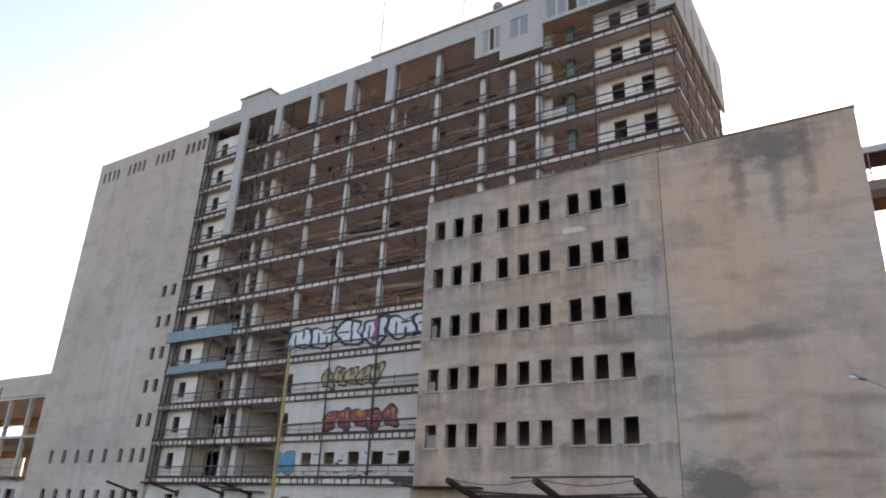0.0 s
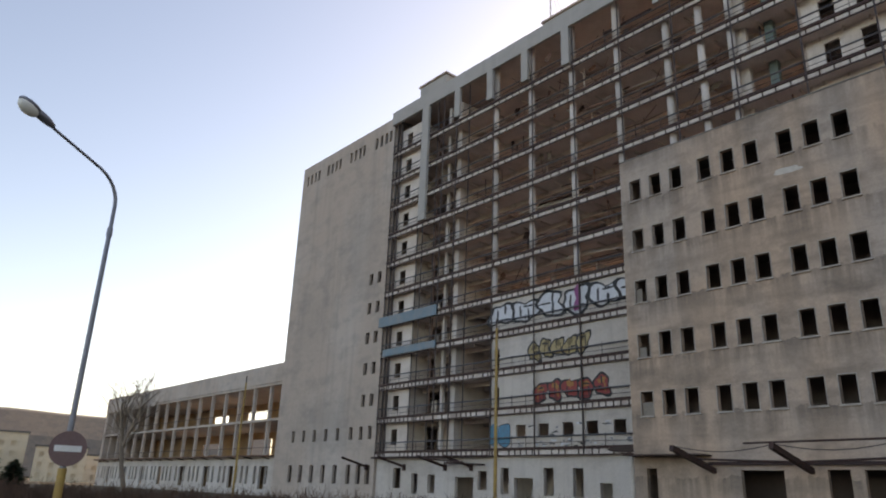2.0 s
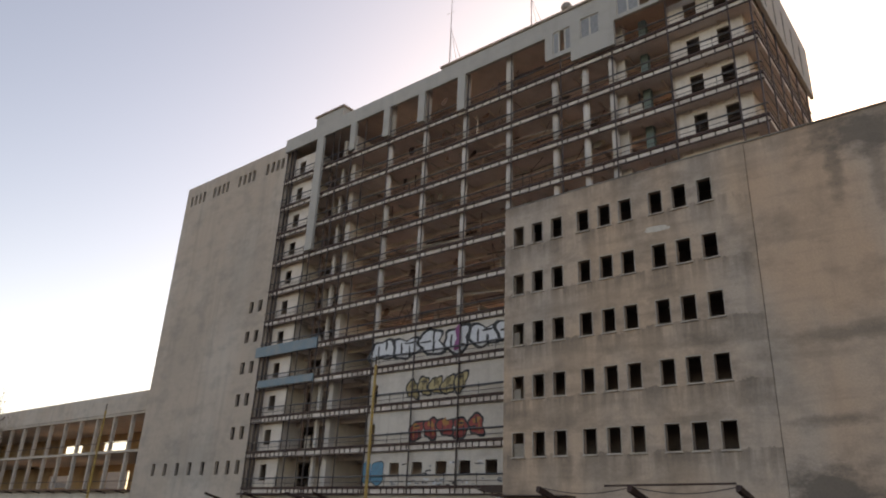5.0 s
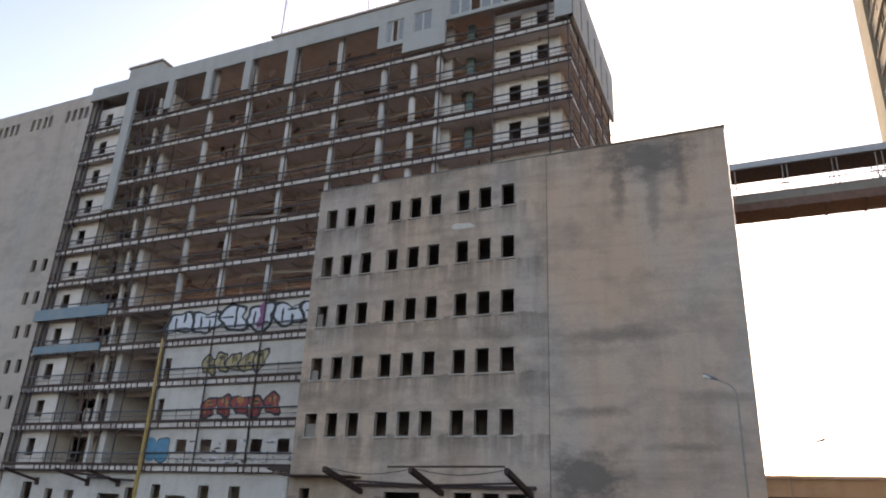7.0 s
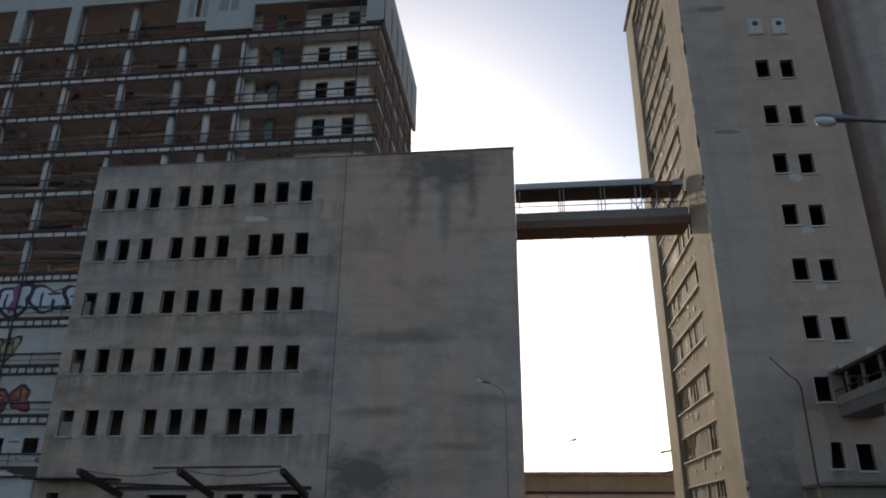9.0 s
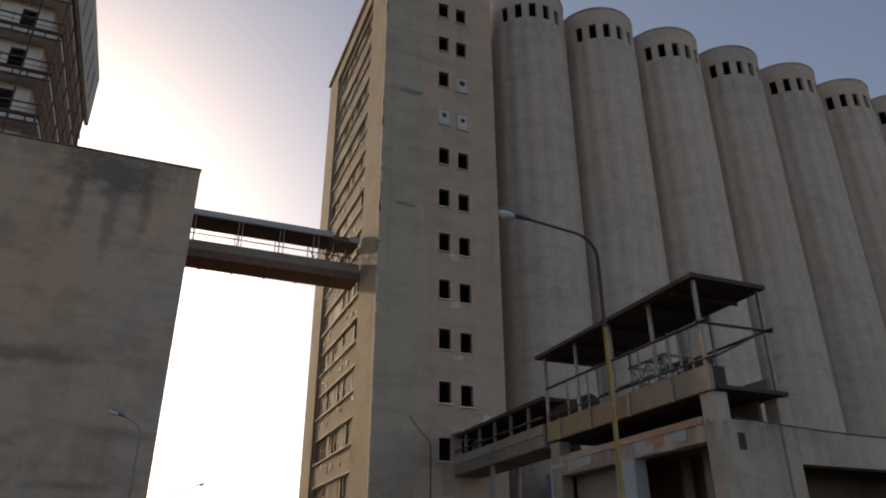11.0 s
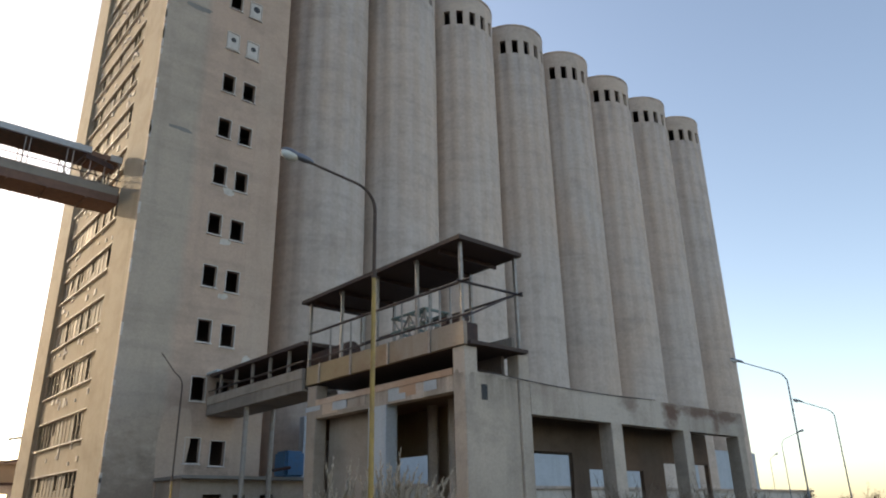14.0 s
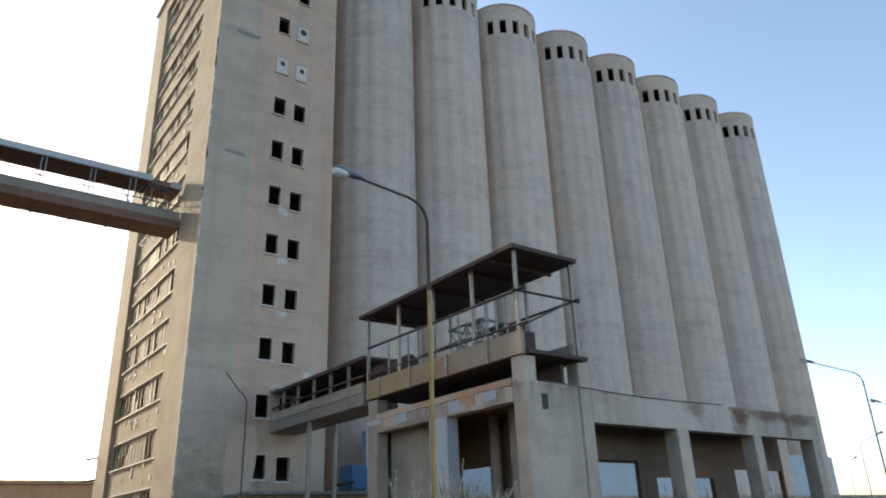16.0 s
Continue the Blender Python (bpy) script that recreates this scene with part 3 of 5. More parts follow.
# what is left of the fittings on the open floors
clutter = random.Random(41)
for k in range(4, 11):
    z, top = FL[k], min(FL[k] + 3.54, 50.1)
    for j in range(3):
        x = clutter.uniform(-51, -26)
        y = clutter.uniform(54.9, 57.0)
        part("broken_wall", box_mesh(x, x + 0.16, y, 60.5, z, z + clutter.choice((1.2, 2.3, 3.1, 3.5))), clutter.choice((INSIDE, BEIGE, RUSTY_BEAM, COLUMN)), main, "broken inner wall")
    for j in range(4):
        x, y = clutter.uniform(-63, -20), clutter.uniform(53.2, 56)
        part("pipe", tube([(x, y, z), (x + clutter.uniform(-0.1, 0.1), y, top)], clutter.choice((0.05, 0.08)), 6), clutter.choice((RAIL, RUST, TRIM)), main)
    for j in range(4):
        x, w, y = clutter.uniform(-57, -30), clutter.uniform(3.5, 10.0), clutter.uniform(53.2, 56.5)
        d = clutter.uniform(0.5, 1.1)
        part("ceiling_pipe", tube([(x, y, top - d), (x + w / 2, y, top - d - clutter.uniform(0, 0.2)), (x + w, y, top - d + clutter.uniform(-0.5, 0.1))], clutter.choice((0.05, 0.09, 0.16)), 6), clutter.choice((RAIL, RUST, STEEL, TRIM)), main, "loose pipe under the ceiling")
    for j in range(4):
        x, w, d = clutter.uniform(-56, -24), clutter.uniform(0.4, 1.5), clutter.uniform(0.5, 1.3)
        part("ceiling_scrap", blob(x, top - d / 2, w, d, clutter.uniform(52.7, 54.5), 300 + 7 * k + j, 0.2, 18), clutter.choice((RUST, STEEL, GALLERY)), main, "torn sheet hanging from the ceiling")
    for j in range(7):
        x, y = clutter.uniform(-55, -21), clutter.uniform(53.0, 55)
        part("hanging_bar", tube([(x, y, top), (x + clutter.uniform(-2.6, 2.6), y + 0.3, z + clutter.uniform(0.8, 2.4))], 0.045, 5), RUST, main)
    for j in range(3):
        x, w = clutter.uniform(-56, -24), clutter.uniform(0.5, 1.6)
        heap = bmesh.new()
        for q in range(9):
            bx, by, r = x + clutter.uniform(0, w), clutter.uniform(52.3, 53.0), clutter.uniform(0.1, 0.28)
            add_box(heap, bx, bx + r * 1.6, by, by + r, z, z + r + clutter.uniform(0, 0.35))
        tagged(part("rubble", heap, clutter.choice((SLAB, INSIDE, COLUMN)), main, "heap of broken bricks and plaster"), kind="stuff")
for k in range(1, 10):
    part("door_leaf", box_mesh(-65.4, -64.5, 55.0, 55.08, FL[k], FL[k] + 2.1), (GREYSTEEL, WHITE, RUST)[k % 3], main)
    part("rain_pipe", tube([(-63.4, 52.9, FL[k]), (-63.4, 52.9, FL[k] + 3.5)], 0.09, 6), RUST, main)

# painted blue parapets
part("blue_parapet", box_mesh(-72.4, -61.3, MY - 0.35, MY - 0.2, 20.7, 21.95), BLUE, main, "faded blue sheet parapet")
part("blue_parapet", box_mesh(-71.2, -61.3, MY - 0.35, MY - 0.2, 16.9, 17.75), BLUE, main, "faded blue sheet parapet")

# top storey frame, roof
part("roof_slab", box_mesh(ML, MR, MY, MB, 50.45, 50.75), ASPHALT, main)
part("top_ceiling", box_mesh(ML + 0.3, MR - 0.3, MY + 0.1, 60.5, 50.2, 50.446), SOFFIT, main, "brown stained ceiling of the top storey")
TF0, TF1 = MY - 0.55, MY - 0.19
part("top_lintel", box_mesh(ML - 0.1, -30.9, TF0, TF1, 49.05, 51.0), FRAME, main, "smooth grey parapet beam")
for x, w, zb in ((-64.7, 1.3, 33.2), (-58.6, 0.95, 45.2), (-52.9, 0.95, 45.2), (-47.4, 0.95, 45.2), (-41.6, 1.0, 44.6)):
    part("top_pillar", box_mesh(x - w / 2, x + w / 2, TF0, TF1, zb, 49.046), FRAME, main)
part("top_wall", wall_mesh("x", -30.9, -23.4, 45.0, 51.0, TF0, TF1, [(-30.0, -28.0, 46.7, 49.3), (-26.9, -24.9, 47.2, 49.5), (-30.9, -28.0, 45.0, 46.2)]), FRAME, main)
part("top_wall", wall_mesh("x", -23.396, MR + 0.46, 47.7, 51.0, TF0, TF1, [(-23.0, -13.2, 48.1, 50.3)]), FRAME, main)
part("top_wall", box_mesh(-12.5, MR + 0.46, TF0, TF1, 44.9, 47.696), FRAME, main)
for x0, x1, z0, z1, n in ((-30.0, -28.0, 46.7, 49.3, 3), (-26.9, -24.9, 47.2, 49.5, 2), (-23.0, -13.2, 48.1, 50.3, 9)):
    w = part("window", wall_mesh("x", x0, x1, z0, z1, TF0 + 0.1, TF0 + 0.18, [(x0 + 0.08 + (x1 - x0) / n * i, x0 - 0.08 + (x1 - x0) / n * (i + 1), z0 + 0.08, z1 - 0.08) for i in range(n)]), TRIM, main, "white window frame, part of its glass gone")
    for i in range(n):
        if (i + int(-x0)) % 3 != 1:
            part("pane", box_mesh(x0 + 0.08 + (x1 - x0) / n * i, x0 - 0.08 + (x1 - x0) / n * (i + 1), TF0 + 0.13, TF0 + 0.15, z0 + 0.08, z1 - 0.08), GLASS, w)
part("side_band", wall_mesh("y", TF0 - 0.004, MB + 0.3, 44.9, 51.0, MR + 0.1, MR + 0.46, [(54.8 + 3.1 * i, 55.5 + 3.1 * i, 45.6, 49.2) for i in range(5)]), FRAME, main, "smooth grey side parapet with tall slots")
part("side_parapet", box_mesh(ML - 0.1, ML + 0.2, TF1, MB, 50.75, 51.0), FRAME, main)
for k, z in enumerate(FL[4:10]):
    part("side_channel", box_mesh(MR, MR + 0.16, MY, MB + 0.1, z, z + 0.2), STEEL, main)
    part("side_edge", box_mesh(MR - 0.018, MR + 0.06, MY + 0.06, MB, z - 0.42, z - 0.02), SLAB, main)
    for dz in (0.62, 1.12, 2.2):
        part("side_rail", tube([(MR + 0.1, MY, z + dz), (MR + 0.1, MB, z + dz)], 0.045, 6), RAIL, main)
for y in (55, 58.5, 62, 65.5, 69.3):
    part("side_post", tube([(MR + 0.12, y, 20), (MR + 0.12, y, 45)], 0.07, 6), RAIL, main)
for nm, x0, x1, y0, y1, z1 in (("lift_house", -68.2, -62.9, 53.2, 57.5, 54.3), ("roof_house", -46.3, -13.0, 53.6, 60.0, 53.5)):
    t = thing(nm, ((x0 + x1) / 2, y0, 50.75), "low grey concrete roof house on the flat roof", "roof house")
    part("wall", box_mesh(x0, x1, y0, y1, 50.754, z1 - 0.25), FRAME, t)
    part("roof", box_mesh(x0 - 0.2, x1 + 0.2, y0 - 0.2, y1 + 0.2, z1 - 0.246, z1), CONCRETE, t)
for x, y, h, label in ((-45.6, 54.0, 13.5, "thin stayed steel mast on the roof"), (-34.4, 54.5, 12.0, "thin stayed steel mast on the roof")):
    t = thing("antenna_mast", (x, y, 50.75), label, "antenna", "masts on the roof")
    part("pole", tube([(x, y, 50.75), (x, y, 50.75 + h)], 0.06, 6, 0.03), RAIL, t)
    for sx, sy in ((2.4, 0.5), (-1.2, 2.0), (0.3, 2.2)):
        part("stay", tube([(x + sx, y + sy, 50.8), (x, y, 50.75 + h * 0.62)], 0.02, 4), RAIL, t)
    part("crossbar", tube([(x - 0.6, y, 50.75 + h * 0.8), (x + 0.6, y, 50.75 + h * 0.8)], 0.02, 4), RAIL, t)
t = thing("roof_vent", (-29.8, 54.2, 53.5), "small domed metal vent on the roof house", "vent")
bm = bmesh.new()
bmesh.ops.create_uvsphere(bm, u_segments=14, v_segments=8, radius=0.6, matrix=Matrix.Translation((-29.8, 54.2, 54.4)))
part("dome", bm, GREYSTEEL, t, "", True)
part("neck", tube([(-29.8, 54.2, 53.45), (-29.8, 54.2, 54.2)], 0.35, 10), GREYSTEEL, t)


# ---- spray paint on the infill walls: plain lumpy shapes ----
def piece(name, label, x0, x1, z0, z1, count, fills, seed):
    t = thing(name, ((x0 + x1) / 2, 52.14, z0), label, "graffiti", "sprayed pieces on the infill walls")
    w = (x1 - x0) / count
    for i in range(count):
        cx, cz = x0 + w * (i + 0.5), (z0 + z1) / 2 + 0.12 * math.sin(i * 2.3 + seed)
        h = z1 - z0
        part("outline", blob(cx, cz, w * 1.3, h * 1.06, 52.136 - 0.006 * i, seed + i), BLACK, t)
        f = part("fill", blob(cx, cz, w * 1.04, h * 0.84, 52.133 - 0.006 * i, seed + i), fills[0], t)
        for j in range(3):
            a = seed * 1.7 + i * 2.1 + j * 2.2
            part("stroke", blob(cx + w * 0.22 * math.cos(a), cz + h * 0.22 * math.sin(a), w * (0.1 if j else 0.5), h * (0.5 if j else 0.09), 52.1305 - 0.006 * i - 0.0004 * j, seed + i * 5 + j), BLACK if j != 1 or len(fills) < 2 else fills[1], t)
        if len(fills) > 1:
            part("fill", blob(cx, cz + h * 0.2, w * 0.5, h * 0.3, 52.1318 - 0.006 * i, seed + 40 + i), fills[1], t)


piece("silver_graffiti", "large silver block shapes with black outlines on white wall", -52.7, -30.2, 17.75, 20.5, 7, [SILVER], 3)
part("splash", blob(-41.3, 19.2, 0.9, 2.3, 52.07, 77, 0.3), PURPLE, bpy.data.objects["silver_graffiti"], "purple paint splash")
piece("olive_graffiti", "olive and tan lumpy sprayed shapes on white wall", -47.5, -40.1, 13.8, 15.95, 5, [TAN, OLIVE], 11)
piece("red_graffiti", "red and amber lumpy sprayed shapes on white wall", -46.9, -38.0, 9.85, 11.85, 5, [CRIMSON, AMBER], 23)
t = thing("blue_graffiti", (-51, 52.1, 5.8), "bright blue rounded sprayed shapes on white wall", "graffiti", "sprayed pieces on the infill walls")
part("outline", blob(-52.2, 7.0, 1.5, 2.5, 52.13, 5, 0.05), BLUEBRIGHT, t)
part("outline", blob(-50.75, 6.95, 2.1, 2.6, 52.128, 6, 0.05), BLACK, t)
part("fill", blob(-50.75, 6.95, 1.95, 2.4, 52.118, 6, 0.05), BLUEBRIGHT, t)
t = thing("grey_tags", (-42, 52.1, 5.8), "small grey and black spray tags between the windows", "graffiti", "sprayed pieces on the infill walls")
for i in range(110):
    x = rng.uniform(-49.4, -30.2)
    z = rng.choice((rng.uniform(5.8, 6.35), rng.uniform(6.5, 8.4)))
    if z > 6.4 and min(abs(x - c) for c in (-48.57, -45.7, -42.8, -40.1, -37.2, -34.4, -31.6)) < 1.0:
        continue
    part("stroke", blob(x, z, rng.uniform(0.12, 0.7), rng.uniform(0.06, 0.26), 52.13 - 0.0002 * i, 200 + i, 0.3, 16), BLACK if i % 4 == 1 else LAMPGREY if i % 4 else SILVER, t)

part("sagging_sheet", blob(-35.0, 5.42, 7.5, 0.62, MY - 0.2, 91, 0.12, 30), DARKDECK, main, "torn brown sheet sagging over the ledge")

# fallen canopy steel over the ground floor
for i, (x, dx) in enumerate(((-66.5, 3.0), (-59.5, 3.4), (-55.5, 3.0), (-73.5, 3.2))):
    t = thing("canopy_bracket", (x, 52, 4.2), "dark bent steel canopy bracket on the wall", "bracket", "canopy brackets")
    part("arm", tube([(x, 52.3 if x > -72 else 52.0, 4.0), (x - 0.3, 48.6, 4.9)], 0.14, 6), STEEL, t)
    part("plate", box_mesh(x - 0.2, x + 0.2, 52.1 if x > -72 else 51.85, 52.3 if x > -72 else 52.0, 3.6, 4.3), STEEL, t)
t = thing("porch_frame", (-56, 51, 4.6), "dark twisted steel porch frame over the door", "canopy")
part("beam", tube([(-72, 51.6, 5.0), (-52.6, 51.6, 5.0)], 0.12, 6), STEEL, t)
part("beam", tube([(-59.5, 49, 4.7), (-53.5, 49.2, 4.3)], 0.1, 6), STEEL, t)
part("beam", tube([(-59.2, 51.8, 4.4), (-53.2, 51.8, 4.2)], 0.1, 6), STEEL, t)

# ---- the closed white block ----
wb = thing("white_block", (-82, 60, 0), "tall windowless pale concrete block with small slots", "building")
holes = [(c - 0.28, c + 0.34, 47.2, 48.9) for g in (-94.9, -88.9, -82.6, -76.2) for c in (g, g + 1.15, g + 2.3, g + 3.3)]
holes += [(x - 0.42, x + 0.42, z - 0.75, z + 0.75) for z in (27.7, 23.75, 19.8, 15.85, 11.9) for x in (-75.2, -73.4)]
holes += [(x - 0.4, x + 0.4, 7.2, 8.75) for x in (-91.6, -88.8, -86.0, -83.2, -80.4, -77.4, -75.2, -73.3)]
holes += [(x - 0.5, x + 0.5, 2.0, 4.2) for x in (-91.6, -88.8, -86.0, -83.2, -80.4, -77.4, -75.2, -73.3)]
part("front_wall", wall_mesh("x", -96.4, ML - 0.16, 0, 50.6, 52.0, 52.35, holes), PALE, wb, "pale stained windowless front wall")
part("side_wall", box_mesh(-96.4, -96.05, 52.354, MB, 0, 50.6), PALE, wb)
part("back_wall", box_mesh(-96.046, ML - 0.16, MB - 0.35, MB, 0, 50.6), PALE, wb)
part("roof", box_mesh(-96.046, ML - 0.16, 52.354, MB - 0.354, 50.0, 50.3), ASPHALT, wb)
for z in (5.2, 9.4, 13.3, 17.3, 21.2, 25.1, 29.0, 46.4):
    part("floor_slab", box_mesh(-96.046, ML - 0.16, 52.354, MB - 0.354, z - 0.2, z), ROOMSHADE, wb)
# unseen wall added to keep sun from leaking in between the buildings
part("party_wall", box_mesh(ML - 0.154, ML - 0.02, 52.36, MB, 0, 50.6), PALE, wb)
# dark inner wall that gives the slots and windows a shaded depth
part("inner_wall", box_mesh(-96.0, ML - 0.2, 54.6, 54.8, 0, 50), ROOMSHADE, wb)

# ---- the long low hall ----
lh = thing("long_hall", (-135, 58, 0), "long three-storey gutted concrete hall with a deep parapet", "building")
LX0, LX1 = -178.0, -96.45
part("parapet_wall", box_mesh(LX0, LX1, 52.0, 52.4, 16.2, 19.0), PALE, lh, "plain pale parapet band")
ghol, x = [], LX0 + 1.0
i = 0
while x < LX1 - 1:
    ghol.append((x, x + (1.7 if i % 5 == 3 else 0.8), 0.9 if i % 5 == 3 else 1.6, 4.1))
    x += 1.75 if i % 3 else 2.5
    i += 1
part("ground_floor_wall", wall_mesh("x", LX0, LX1, 0, 5.2, 52.1, 52.4, ghol), WHITE, lh, "stained white ground-floor wall with narrow windows")
part("back_wall", wall_mesh("x", LX0, LX1, 0, 18.6, 64.0, 64.3, [(-117, -112.5, 12.3, 14.0), (-111, -107.5, 12.0, 14.2), (-105.5, -101.5, 11.9, 14.4), (-131, -122, 12.2, 14.6), (-128, -120, 6.6, 9.4), (-104, -99.5, 6.8, 8.8), (-150, -140, 6.8, 9.0), (-146, -139, 12.2, 14.4)]), HALL, lh)
for z in (5.6, 10.9, 16.15):
    part("floor_slab", box_mesh(LX0, LX1, 52.1, 63.9, z - 0.35, z), PALE, lh)
for z in (5.62, 10.92):
    part("hall_rail", tube([(LX0, 52.15, z + 1.1), (LX1, 52.15, z + 1.1)], 0.05, 5), RAIL, lh)
part("end_wall", box_mesh(LX0, LX0 + 1.4, 52.1, 63.9, 5.7, 16.1), PALE, lh)
part("roof", box_mesh(LX0, LX1, 52.45, 64.3, 18.2, 18.4), ASPHALT, lh)
hall_col = mesh_of("column", box_mesh(-0.2, 0.2, -0.25, 0.25, 0, 4.93), PALE)
for z in (5.6, 10.9):
    x = LX0 + 5
    while x < LX1:
        put("column", hall_col, lh, (x, 52.5, z + 0.002))
        x += 5.2
x = LX0 + 2
while x < LX1:
    part("bracket", tube([(x, 52.1, 5.1), (x - 0.2, 50.6, 5.4)], 0.08, 5), STEEL, lh)
    x += 5.2
part("canopy_edge", box_mesh(LX0, LX1, 50.9, 52.0, 5.42, 5.6), RUST, lh, "thin rusty canopy along the ground floor")

# ---- the front block with nine columns of windows ----
fb = thing("front_block", (-15, 46, 0), "grey stained concrete block with five rows of windows", "building")
BX0, BX1, BSEAM, BTOP, BY = -30.15, 0.55, -11.35, 26.4, 43.6
wcols = [-28.84, -27.14, -25.44, -23.2, -21.47, -19.82, -17.57, -15.87, -14.13]
wrows = [7.77, 11.81, 15.8, 19.75, 23.75]
WW, WH = 0.94, 1.62
holes = [(x - WW / 2, x + WW / 2, z - WH / 2, z + WH / 2) for x in wcols for z in wrows]
holes += [(-22.6, -20.0, 0.02, 3.4), (-17.6, -16.4, 0.9, 3.45), (-15.7, -14.6, 0.02, 3.45), (-14.1, -12.8, 0.02, 3.45), (-29.2, -28.4, 1.2, 3.5)]
part("front_wall", wall_mesh("x", BX0, BSEAM, 0, BTOP, BY, BY + 0.35, holes), CONCRETE, fb, "grey concrete wall with damp stains")
part("front_panel", box_mesh(BSEAM + 0.03, BX1, BY + 0.05, BY + 0.4, 0, BTOP), PANEL, fb, "blank concrete wall with dark run-off streaks")
part("side_wall", box_mesh(BX1 - 0.35, BX1, BY + 0.404, 60.0, 0, BTOP), CONCRETE, fb)
part("left_wall", box_mesh(BX0, BX0 + 0.35, BY + 0.354, MY - 0.6, 0, BTOP), CONCRETE, fb)
part("back_wall", box_mesh(MR + 0.6, BX1 - 0.354, 59.6, 60.0, 0, BTOP), CONCRETE, fb)
part("inner_side_wall", box_mesh(MR + 0.5, MR + 0.58, 52.2, 60.0, 0, BTOP - 0.3), CONCRETE, fb)
part("roof", box_mesh(BX0 + 0.36, BX1 - 0.36, BY + 0.42, MY - 0.62, BTOP - 0.6, BTOP - 0.4), ASPHALT, fb)
part("roof", box_mesh(MR + 0.6, BX1 - 0.36, MY - 0.61, 59.5, BTOP - 0.6, BTOP - 0.4), ASPHALT, fb)
# slabs and inner wall carry the rooms' shade in their colour
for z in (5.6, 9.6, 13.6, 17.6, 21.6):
    part("floor_slab", box_mesh(BX0 + 0.36, BSEAM, BY + 0.36, MY - 0.7, z - 0.25, z), ROOMSHADE, fb)
part("inner_wall", box_mesh(BX0 + 0.4, BSEAM, 47.6, 47.8, 0, BTOP - 0.7), ROOMSHADE, fb)
fr, sl = window_set("window", WW, WH, WORNTRIM, WORNTRIM, 0.05)
for x in wcols:
    for z in wrows:
        w = put("window", fr, fb, (x, BY, z))
        put("sill", sl, w)
# grey panels stand in for the light patches low in these openings
part("board", box_mesh(-28.84 - 0.46, -28.84 + 0.46, BY + 0.12, BY + 0.16, wrows[0] - 0.8, wrows[0] + 0.1), GALLERY, fb, "grey panel low in the window opening")
part("board", box_mesh(-28.84 - 0.46, -28.84 + 0.1, BY + 0.12, BY + 0.16, wrows[1] - 0.8, wrows[1] + -0.1), GALLERY, fb, "grey panel low in the window opening")
part("board", box_mesh(-28.84 - 0.46, -28.84 - 0.0, BY + 0.12, BY + 0.16, wrows[2] - 0.8, wrows[2] + 0.2), GALLERY, fb, "grey panel low in the window opening")
part("coping", box_mesh(BX0 - 0.05, BX1 + 0.06, BY - 0.05, BY + 0.38, BTOP + 0.002, BTOP + 0.09), PATCH, fb)
part("pale_mark", blob(-17.6, 21.75, 2.0, 0.5, BY - 0.004, 81, 0.1), TRIM, fb, "pale repair mark")
part("downpipe", tube([(BX0 - 0.25, BY + 0.1, 0), (BX0 - 0.25, BY + 0.1, 4.3)], 0.22, 8), WHITE, fb)

t = thing("entrance_canopy", (-18, 41, 3.4), "bare dark steel beams of a stripped entrance canopy", "canopy")
for x in (-24.3, -18.4, -12.5):
    part("cantilever", box_mesh(-0.13, 0.13, -4.9, 0.0, -0.16, 0.16), STEEL, t, at=Matrix.Translation((x, BY, 3.35)) @ pose(0, 0, 0, -13, 0, 0))
part("wall_beam", box_mesh(-24.6, -12.2, BY - 0.2, BY - 0.004, 3.7, 3.9), STEEL, t)
part("cross_beam", tube([(-24.3, BY - 2.2, 3.95), (-18.4, BY - 2.0, 3.75), (-12.5, BY - 2.2, 3.95)], 0.07, 6), STEEL, t)
part("cable", tube([(-24.3 + 11.8 * i / 12, BY - 4.4, 4.55 - 0.35 * math.sin(math.pi * ((i / 6) % 1))) for i in range(13)], 0.025, 4), RAIL, t)
part("front_beam", tube([(-20.0, BY - 4.6, 4.62), (-12.6, BY - 4.7, 4.68)], 0.06, 6), STEEL, t)
part("side_sheet", box_mesh(-30.1, -24.4, BY - 1.4, BY - 0.004, 4.25, 4.33), STEEL, t)

# ---- the stair tower ----
tw = thing("stair_tower", (19, 57, 0), "tall plastered stair tower with pairs of small windows", "building")
TX0, TX1, TY0, TY1, TTOP = 13.86, 24.15, 46.5, 68.7, 55.3
trows = [1.9 + 3.98 * k for k in range(13)]
tcols = [19.3, 21.02]
TWW, TWH = 0.98, 1.55
blocked = {(9, 0), (9, 1), (10, 1)}
holes = [(x - TWW / 2, x + TWW / 2, z - TWH / 2 - 0.12 * i, z + TWH / 2 - 0.12 * i) for i, x in enumerate(tcols) for k, z in enumerate(trows) if k > 0 and (k, i) not in blocked]
part("front_wall", wall_mesh("x", TX0, 21.9, 0, TTOP, TY0, TY0 + 0.35, holes), TOWER_FRONT, tw, "grey plaster that turns salmon, with patches")
part("front_strip", box_mesh(21.9, TX1, TY0 - 0.006, TY0 + 0.35, 0, TTOP), TOWER_WARM, tw, "salmon plaster strip")
SROWS = [2.9 + 3.98 * k for k in range(13)]
rec = [(51.3, 64.8, 1.0, 53.6)]
part("side_wall", wall_mesh("y", TY0 + 0.354, TY1, 0, TTOP, TX0, TX0 + 0.3, rec), OCHRE, tw, "ochre plaster side wall")
part("recessed_wall", wall_mesh("y", 51.3, 64.8, 1.0, 53.6, TX0 + 0.304, TX0 + 0.6, [(51.7, 64.4, z, z + 1.95) for z in SROWS]), OCHRE, tw, "ochre spandrels between window bands")
